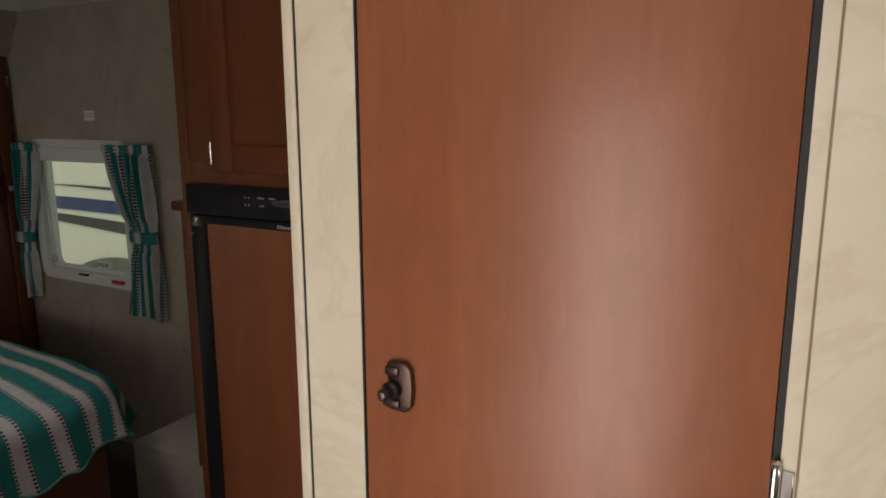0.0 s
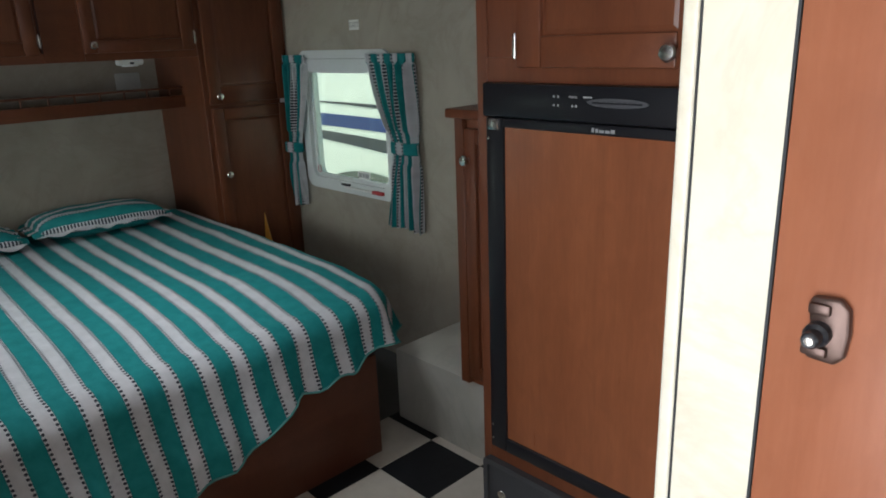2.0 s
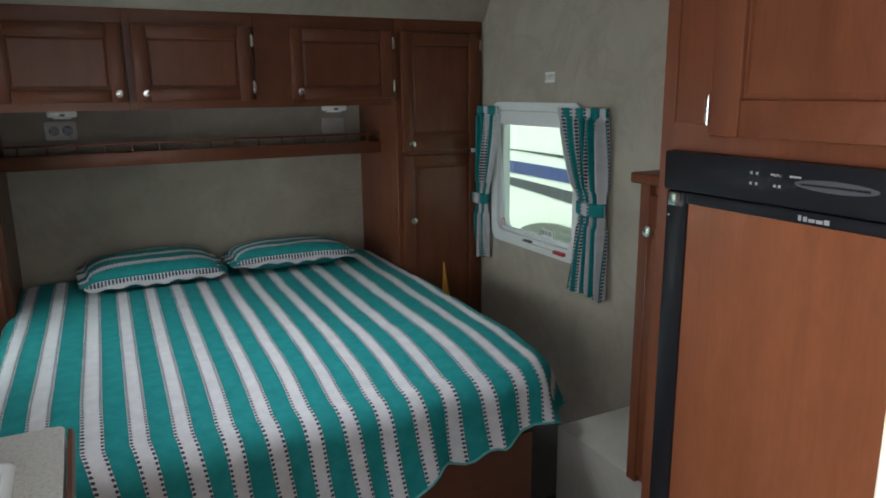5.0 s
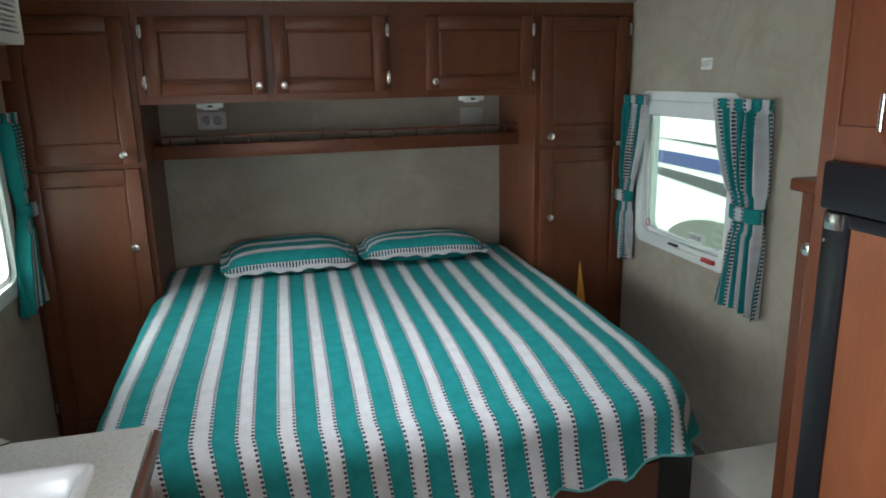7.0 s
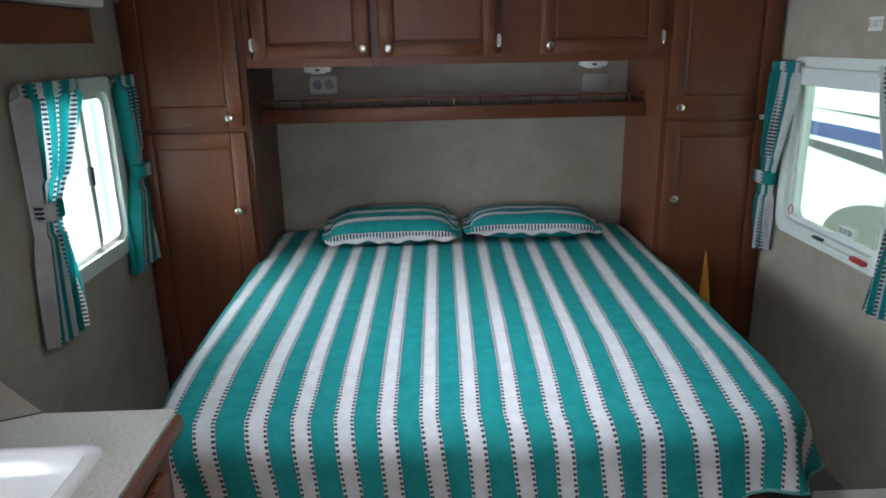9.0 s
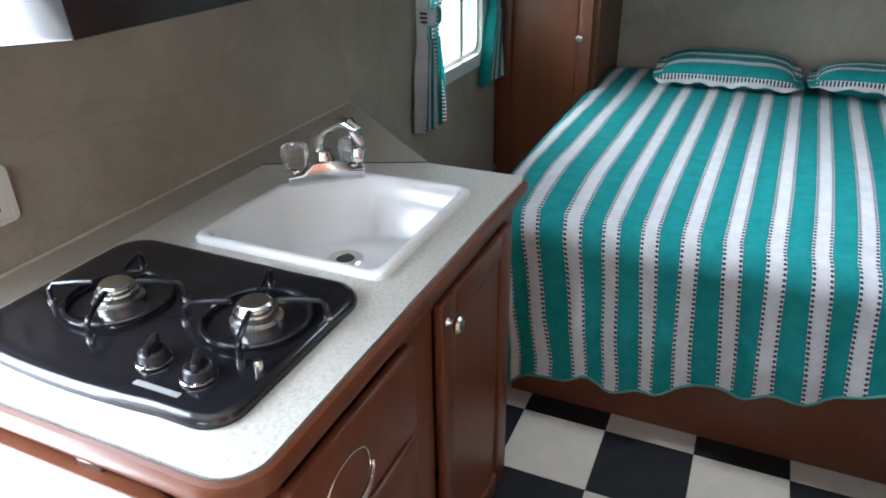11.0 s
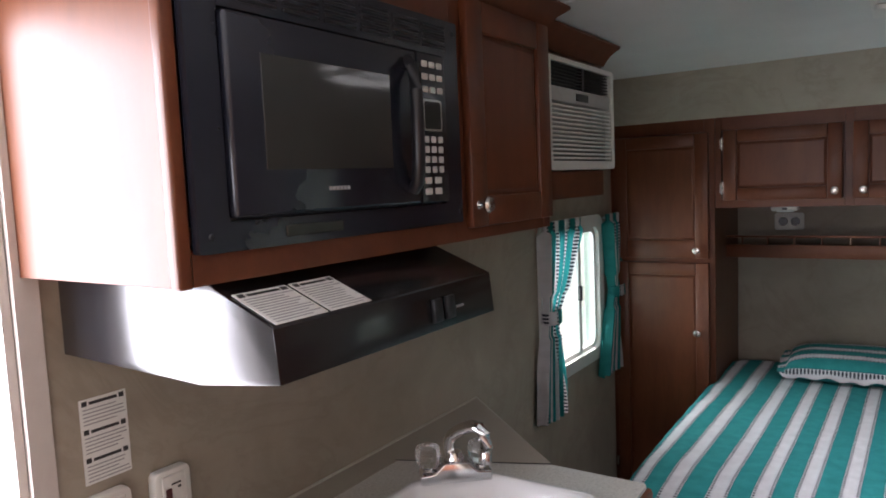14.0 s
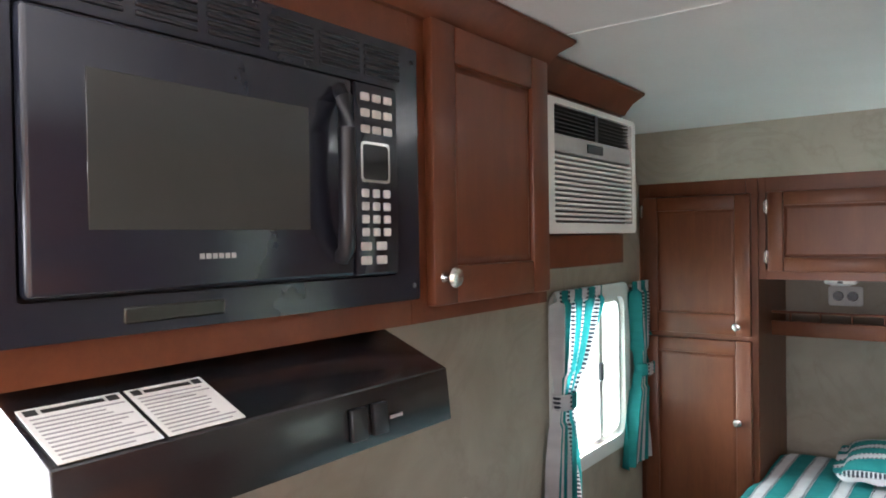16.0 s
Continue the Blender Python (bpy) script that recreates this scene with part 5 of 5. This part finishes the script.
fr = box(OX0 - 0.0165, OX0 + 0.003, OY - 0.02, OY, OZ - 0.002, CEIL_Z - 0.002, 0.004, 3)
for a, b in ((-1.01, -0.965), (OX1, -1.335)):
    fr = box(a, b, OY - 0.02, OY - 0.001, OZ, CEIL_Z - 0.002, bm=fr)
for a, b, z0, z1 in ((-0.9648, -0.3957, OZ, 1.378), (-0.9648, -0.3957, 1.715, CEIL_Z - 0.002), (-1.3348, -1.0102, OZ, 1.365), (-1.3348, -1.0102, 1.76, CEIL_Z - 0.002)):
    fr = box(a, b, OY - 0.0196, OY - 0.0015, z0, z1, bm=fr)
part("face_frame", fr, CHERRY_H, oc)
cabinet_door(oc, pose(-0.998, OY - 0.001, 1.358, 0, 0, FACE_PY), 0.35, 0.42, (0.022, 0.042), [], rail=0.058)


def crown(parent, x0, x1, y, z0, z1, out, ret=False):
    """A moulding along x that leans out under the ceiling, mitred back at its far end."""
    sec = [(0.0, z0), (0.006, z0 + 0.002), (0.01, z0 + 0.012), (out * 0.5, z0 + (z1 - z0) * 0.55), (out * 0.85, z1 - 0.012), (out, z1 - 0.006), (out, z1)]
    bm = bmesh.new()
    rows_ = []
    stops = [(x0, y, (1, 1)), (x1, y, (-1, 1)), (x1, WALL_L + 0.01, (-1, 0))]
    if ret:
        stops.insert(0, (x0, WALL_L + 0.004, (1, 0)))
    for px, py, ext in stops:
        rows_.append([bm.verts.new((px + ext[0] * o, py + ext[1] * o, z)) for o, z in sec] + [bm.verts.new((px + ext[0] * -0.002, py - 0.002 * ext[1], z1))])
    for a, b in zip(rows_, rows_[1:]):
        for i in range(len(a) - 1):
            bm.faces.new((a[i], b[i], b[i + 1], a[i + 1]))
    bm.faces.new(rows_[0])
    bm.faces.new(rows_[-1][::-1])
    bmesh.ops.recalc_face_normals(bm, faces=bm.faces)
    return part("crown_moulding", bm, CHERRY_H, parent)


crown(oc, OX0, OX1, OY, 1.775, CEIL_Z - 0.003, 0.045, True)

# microwave
mw = thing("microwave", (-0.68, -0.42, 1.37), "black built-in microwave with a vented trim kit", "microwave")
m = pose(-0.402, OY, 1.372, 0, 0, FACE_PY)
MW, MH = 0.566, 0.35
part("body", turn(box(0.03, MW - 0.03, 0.002, 0.33, 0.03, MH - 0.03), m), BLACK, mw)
tk = part("trim_kit", turn(ring_frame(rounded(-0.0055, MW, 0, MH, 0.004, 3), rounded(0.04, 0.516, 0.036, MH - 0.062, 0.004, 3), 0.012, pose(0, -0.012, 0)), m), BLACK_SATIN, mw, "black trim kit")
for i in range(6):
    for k in range(5):
        part("vent_louvre", turn(box(0.07 + i * 0.078, 0.07 + i * 0.078 + 0.066, -0.0145, -0.011, MH - 0.052 + k * 0.0088, MH - 0.0473 + k * 0.0088, 0.001, 1), m), BLACK, tk)
for u, v in ((0.012, 0.02), (0.012, MH - 0.02), (MW - 0.012, 0.02), (MW - 0.012, MH - 0.02), (0.2, 0.018), (0.36, MH - 0.057)):
    part("screw", lathe([(0, 0), (0.004, 0), (0.003, 0.0015), (0, 0.0015)], 10, m @ pose(u, -0.012, v, 90)), BLACK, tk)
door_w = 0.384
md = part("door", turn(box(0.043, 0.043 + door_w, -0.022, -0.001, 0.039, MH - 0.065, 0.006, 3), m), BLACK_SATIN, mw)
part("window", turn(box(0.095, 0.352, -0.0232, -0.0215, 0.097, MH - 0.111, 0.0006, 1), m), MW_GLASS, md, "dark glass door window")
hp = [(0.401, -0.022, 0.062), (0.399, -0.034, 0.074), (0.395, -0.041, 0.112), (0.393, -0.043, 0.165), (0.395, -0.041, 0.218), (0.399, -0.034, 0.256), (0.401, -0.022, 0.268)]
part("handle", turn(tube(hp, 0.0105, 14), m), BLACK, md, "black bowed door handle")
tagged(part("maker_mark", bars([(0.205 + i * 0.0075, 0.2105 + i * 0.0075, 0.068, 0.0735) for i in range(6)], 0.0006, m @ pose(0, -0.022, 0)), GREY_INK, md, "pale maker's mark"), kind="stuff")
part("lower_bar", turn(box(0.13, 0.24, -0.014, -0.011, 0.010, 0.026, 0.002, 1), m), plain("satin_steel_strip", (0.05, 0.055, 0.05), 0.22, 0.6), mw)
pn = part("keypad", turn(box(0.043 + door_w + 0.003, 0.513, -0.0205, -0.001, 0.039, MH - 0.065, 0.004, 2), m), BLACK_SATIN, mw)
for r_ in range(3):
    for c_ in range(3):
        part("key", turn(box(0.441 + c_ * 0.0215, 0.457 + c_ * 0.0215, -0.0225, -0.02, 0.262 - r_ * 0.0205, 0.272 - r_ * 0.0205, 0.002, 2), m), KEY_W, pn)
for r_ in range(4):
    for c_ in range(3):
        part("key", turn(box(0.441 + c_ * 0.0205, 0.4535 + c_ * 0.0205, -0.0225, -0.02, 0.139 - r_ * 0.0166, 0.1495 - r_ * 0.0166, 0.002, 2), m), KEY_W, pn)
for r_ in range(2):
    for c_ in range(2):
        part("key", turn(box(0.438 + c_ * 0.029, 0.457 + c_ * 0.029, -0.0225, -0.02, 0.071 - r_ * 0.018, 0.082 - r_ * 0.018, 0.002, 2), m), KEY_W, pn)
part("display_frame", turn(ring_frame(rounded(0.439, 0.494, 0.158, 0.210, 0.006, 4), rounded(0.4425, 0.4905, 0.1615, 0.2065, 0.005, 4), 0.003, pose(0, -0.0225, 0)), m), NICKEL, pn, "bright display surround")
part("display", turn(box(0.4435, 0.4895, -0.0215, -0.02, 0.1625, 0.2055), m), GLASS_BLACK, pn)

# range hood
hood = thing("range_hood", (-0.68, -0.4, 1.2), "black enamel range hood under the overhead cabinet", "range hood")
HD0, HD1 = -0.435, -0.936
hprof = [(WALL_L + 0.001, 1.334), (-0.27, 1.334), (-0.154, 1.286), (-0.147, 1.219), (-0.29, 1.202), (WALL_L + 0.001, 1.21)]
hm = prism(hprof, HD0 - HD1, pose(HD0, 0, 0, 0, 0, 90), 0.002, 2)
part("shell", hm, HOODPAINT, hood)
for x in (-0.70, -0.735):
    sw = part("switch", turn(box(-0.012, 0.012, -0.006, 0.001, -0.018, 0.018, 0.002, 2), pose(x - 0.06, -0.149, 1.25, -4, 0, FACE_PY)), BLACK, hood, "black rocker switch")
part("switch_mark", turn(box(-0.011, 0.011, -0.0015, 0.0, -0.002, 0.002), pose(-0.825, -0.148, 1.247, -4, 0, FACE_PY)), GREY_INK, hood)
slope = math.degrees(math.atan2(1.334 - 1.286, 0.118))
for x, w in ((-0.441, 0.088), (-0.534, 0.080)):
    notice("hood_label", pose(x, -0.155, 1.2884, slope - 90, 0, FACE_PY), w, 0.080, 1, "white printed instruction label on the range hood", 11)

# air conditioner in its own cabinet
AY, AX0, AX1 = -0.315, -1.367, -1.925
ac = thing("air_conditioner_cabinet", (-1.65, -0.45, 1.39), "cherry cabinet round a wall air conditioner", "cabinet")
part("body", box(AX1, AX0, WALL_L + 0.001, AY - 0.02, 1.39, 1.46), CHERRY_PANEL, ac)
part("side", box(AX1, AX1 + 0.016, WALL_L + 0.001, AY - 0.02, 1.4605, CEIL_Z - 0.001), CHERRY_PANEL, ac)
fr = box(AX1, AX0, AY - 0.0195, AY, 1.388, 1.462, 0.0015, 1)
fr = box(AX1, AX0, AY - 0.0195, AY, 1.748, CEIL_Z - 0.002, 0.0015, 1, fr)
for a, b in ((AX1, -1.892), (-1.428, AX0)):
    fr = box(a, b, AY - 0.019, AY - 0.0005, 1.4622, 1.7478, bm=fr)
part("face_frame", fr, CHERRY_H, ac)
crown(ac, AX0, AX1, AY, 1.765, CEIL_Z - 0.004, 0.045)
au = thing("air_conditioner", (-1.68, -0.45, 1.464), "white window air conditioner with grey upper vent and slatted grille", "air conditioner")
m = pose(-1.431, AY + 0.003, 1.464, 0, 0, FACE_PY)
AW, AH = 0.458, 0.276
part("body", turn(box(0.004, AW - 0.004, 0.003, 0.28, 0.002, AH - 0.002), m), WHITE_PL, au)
part("front_frame", turn(ring_frame(rounded(0, AW, 0, AH, 0.012, 4), rounded(0.03, AW - 0.022, 0.022, AH - 0.012, 0.006, 4), 0.048, pose(0, -0.046, 0)), m), WHITE_PL, au)
part("middle_strip", turn(box(0.03, AW - 0.022, -0.042, 0.0, 0.168, 0.205, 0.002, 1), m), plain("silver_grey_plastic", (0.45, 0.45, 0.44), 0.4), au)
part("display", turn(box(0.19, 0.27, -0.0435, -0.0415, 0.176, 0.196, 0.002, 1), m), BLACK, au, "dark control display")
part("vent_back", turn(box(0.03, AW - 0.022, -0.012, 0.0, 0.206, AH - 0.012), m), BLACK, au)
for u in (0.245,):
    part("vent_post", turn(box(u - 0.008, u + 0.008, -0.04, -0.012, 0.206, AH - 0.012), m), GREY_PL, au)
for i in range(7):
    part("vent_slat", turn(box(0.032, AW - 0.024, -0.038, -0.014, 0.212 + i * 0.0085, 0.2142 + i * 0.0085), m), GREY_PL, au)
# dark grey sheet: shade between the slats is put into its colour
part("grille_back", turn(box(0.03, AW - 0.022, -0.026, 0.0, 0.022, 0.167), m), plain("slat_shade_grey", (0.12, 0.12, 0.12), 0.6), au)
for i in range(13):
    part("grille_slat", turn(box(0.031, AW - 0.023, -0.044, -0.026, 0.027 + i * 0.0108, 0.0325 + i * 0.0108, 0.001, 1), m), WHITE_PL, au)
cord = tube([(-1.94, AY - 0.03, 1.46), (-1.948, AY - 0.035, 1.42), (-1.955, AY - 0.04, 1.40), (-1.952, AY - 0.06, 1.395)], 0.006, 8)
part("cord", cord, plain("grey_cord", (0.35, 0.35, 0.36), 0.5), au, "grey power cord")

# roof vent
rv = thing("roof_vent", (VX, VY, CEIL_Z), "white framed roof vent letting daylight through the ceiling", "vent")
flat_m = pose(VX, VY, CEIL_Z - 0.018, 0, 0, 0) @ pose(0, 0, 0, 90, 0, 0)
part("frame", ring_frame(rounded(-VH - 0.035, VH + 0.035, -VH - 0.035, VH + 0.035, 0.02, 4), rounded(-VH + 0.004, VH - 0.004, -VH + 0.004, VH - 0.004, 0.012, 4), -0.0175, flat_m), WHITE_PL, rv)
for s_ in (-1, 1):
    part("cross_bar", box(VX - VH + 0.005, VX + VH - 0.005, VY + s_ * 0.05 - 0.004, VY + s_ * 0.05 + 0.004, CEIL_Z - 0.012, CEIL_Z - 0.004, 0.001, 1), WHITE_PL, rv)
# unseen lid added over the opening to keep direct sun off the bed
part("lid", box(VX - VH - 0.03, VX + VH + 0.03, VY - VH - 0.03, VY + VH + 0.03, CEIL_Z + 0.062, CEIL_Z + 0.07, 0.002, 2), WHITE_PL, rv, "opaque white vent lid added to block the sun")
part("crank", lathe([(0, -0.03), (0.012, -0.03), (0.014, -0.022), (0.008, -0.018), (0.006, 0), (0, 0)], 14, pose(VX, VY - VH - 0.016, CEIL_Z - 0.018)), WHITE_PL, rv)

# ---- outside ----
solo("ground", box(-120, 120, -120, 120, -0.56, -0.5), plain("gravel_yard", (0.42, 0.41, 0.38), 0.9, grain=9, vary=0.25, bump=0.3), "pale gravel yard", "ground", kind="structure", smooth=0)
NY = 3.3
nb = thing("parked_trailer", (-4, NY, -0.5), "white parked trailer with blue and dark swoosh stripes", "trailer")
part("body", box(-10.5, 1.0, NY, NY + 2.4, -0.05, 2.6, 0.08, 4), plain("white_gelcoat", (0.78, 0.80, 0.70), 0.25, grain=3, vary=0.03, bump=0.0), nb)


def swoosh(x0, x1, zf, hf, mat, label):
    n = 40
    up, dn = [], []
    for i in range(n + 1):
        x = x0 + (x1 - x0) * i / n
        up.append((x, zf(x) + hf(x) / 2))
        dn.append((x, zf(x) - hf(x) / 2))
    part("stripe", prism(up + dn[::-1], -0.003, pose(0, NY - 0.0005, 0)), mat, nb, label, smooth=0)


DKS, BLS = plain("dark_decal", (0.035, 0.04, 0.045), 0.35, grain=4), plain("blue_decal", (0.015, 0.04, 0.16), 0.3, grain=4)
swoosh(-6.2, -3.0, lambda x: 0.862 - 0.018 * (x + 4.4) - 0.012 * (x + 4.4) ** 2, lambda x: max(0.004, 0.014 + 0.022 * (x + 4.7)), DKS, "dark tapering decal stripe")
swoosh(-6.2, -3.0, lambda x: 0.722 - 0.012 * (x + 4.4) - 0.012 * (x + 4.4) ** 2, lambda x: 0.10, BLS, "blue decal stripe")
swoosh(-6.2, -3.0, lambda x: 0.578 - 0.05 * (x + 4.4) - 0.014 * (x + 4.4) ** 2, lambda x: 0.085 + 0.03 * (x + 4.4), DKS, "dark decal stripe")
wa = prism([(0.75 * math.cos(a), 0.34 * math.sin(a)) for a in np.linspace(0, math.pi, 25)], -0.02, pose(-4.25, NY, 0.0))
part("wheel_arch", wa, plain("grey_green_arch", (0.10, 0.11, 0.09), 0.5, grain=5), nb, "grey wheel arch")
part("wheel", lathe([(0, 0.0), (0.16, 0.0), (0.18, 0.02), (0.33, 0.03), (0.35, 0.0), (0.35, -0.2), (0, -0.2)], 28, pose(-4.25, NY + 0.02, -0.16, 90)), RUBBER, nb, "black tyre")

# ---- floor tiles, checkerboard ----
T, TX, TY = 0.2315, -1.28, 0.197
floor = solo("floor", box(FRONT_X - TH, REAR_X + TH, WALL_L - TH, WALL_R + TH, -0.05, -0.0022), GROUT, "black and white checkerboard vinyl tile floor", "floor", kind="structure", smooth=0)
tile_mesh = {}
for k, mt in ((0, TILE_W), (1, TILE_B)):
    g = 0.0007
    bm = box(g, T - g, g, T - g, -0.002, 0.0, 0.0006, 1)
    me = bpy.data.meshes.new("tile")
    bm.to_mesh(me)
    bm.free()
    me.materials.append(mt)
    tile_mesh[k] = me
for i in range(-2, 11):
    for j in range(-4, 7):
        x, y = TX + i * T, TY + j * T
        if x < -1.9 or x + T > REAR_X or y < WALL_L - 0.02 or y + T > WALL_R + 0.02:
            continue
        black = (i + j) % 2 == 1
        o = new("tile", tile_mesh[1 if black else 0])
        o.parent = floor
        o.location = Vector((x, y, 0)) - floor.location
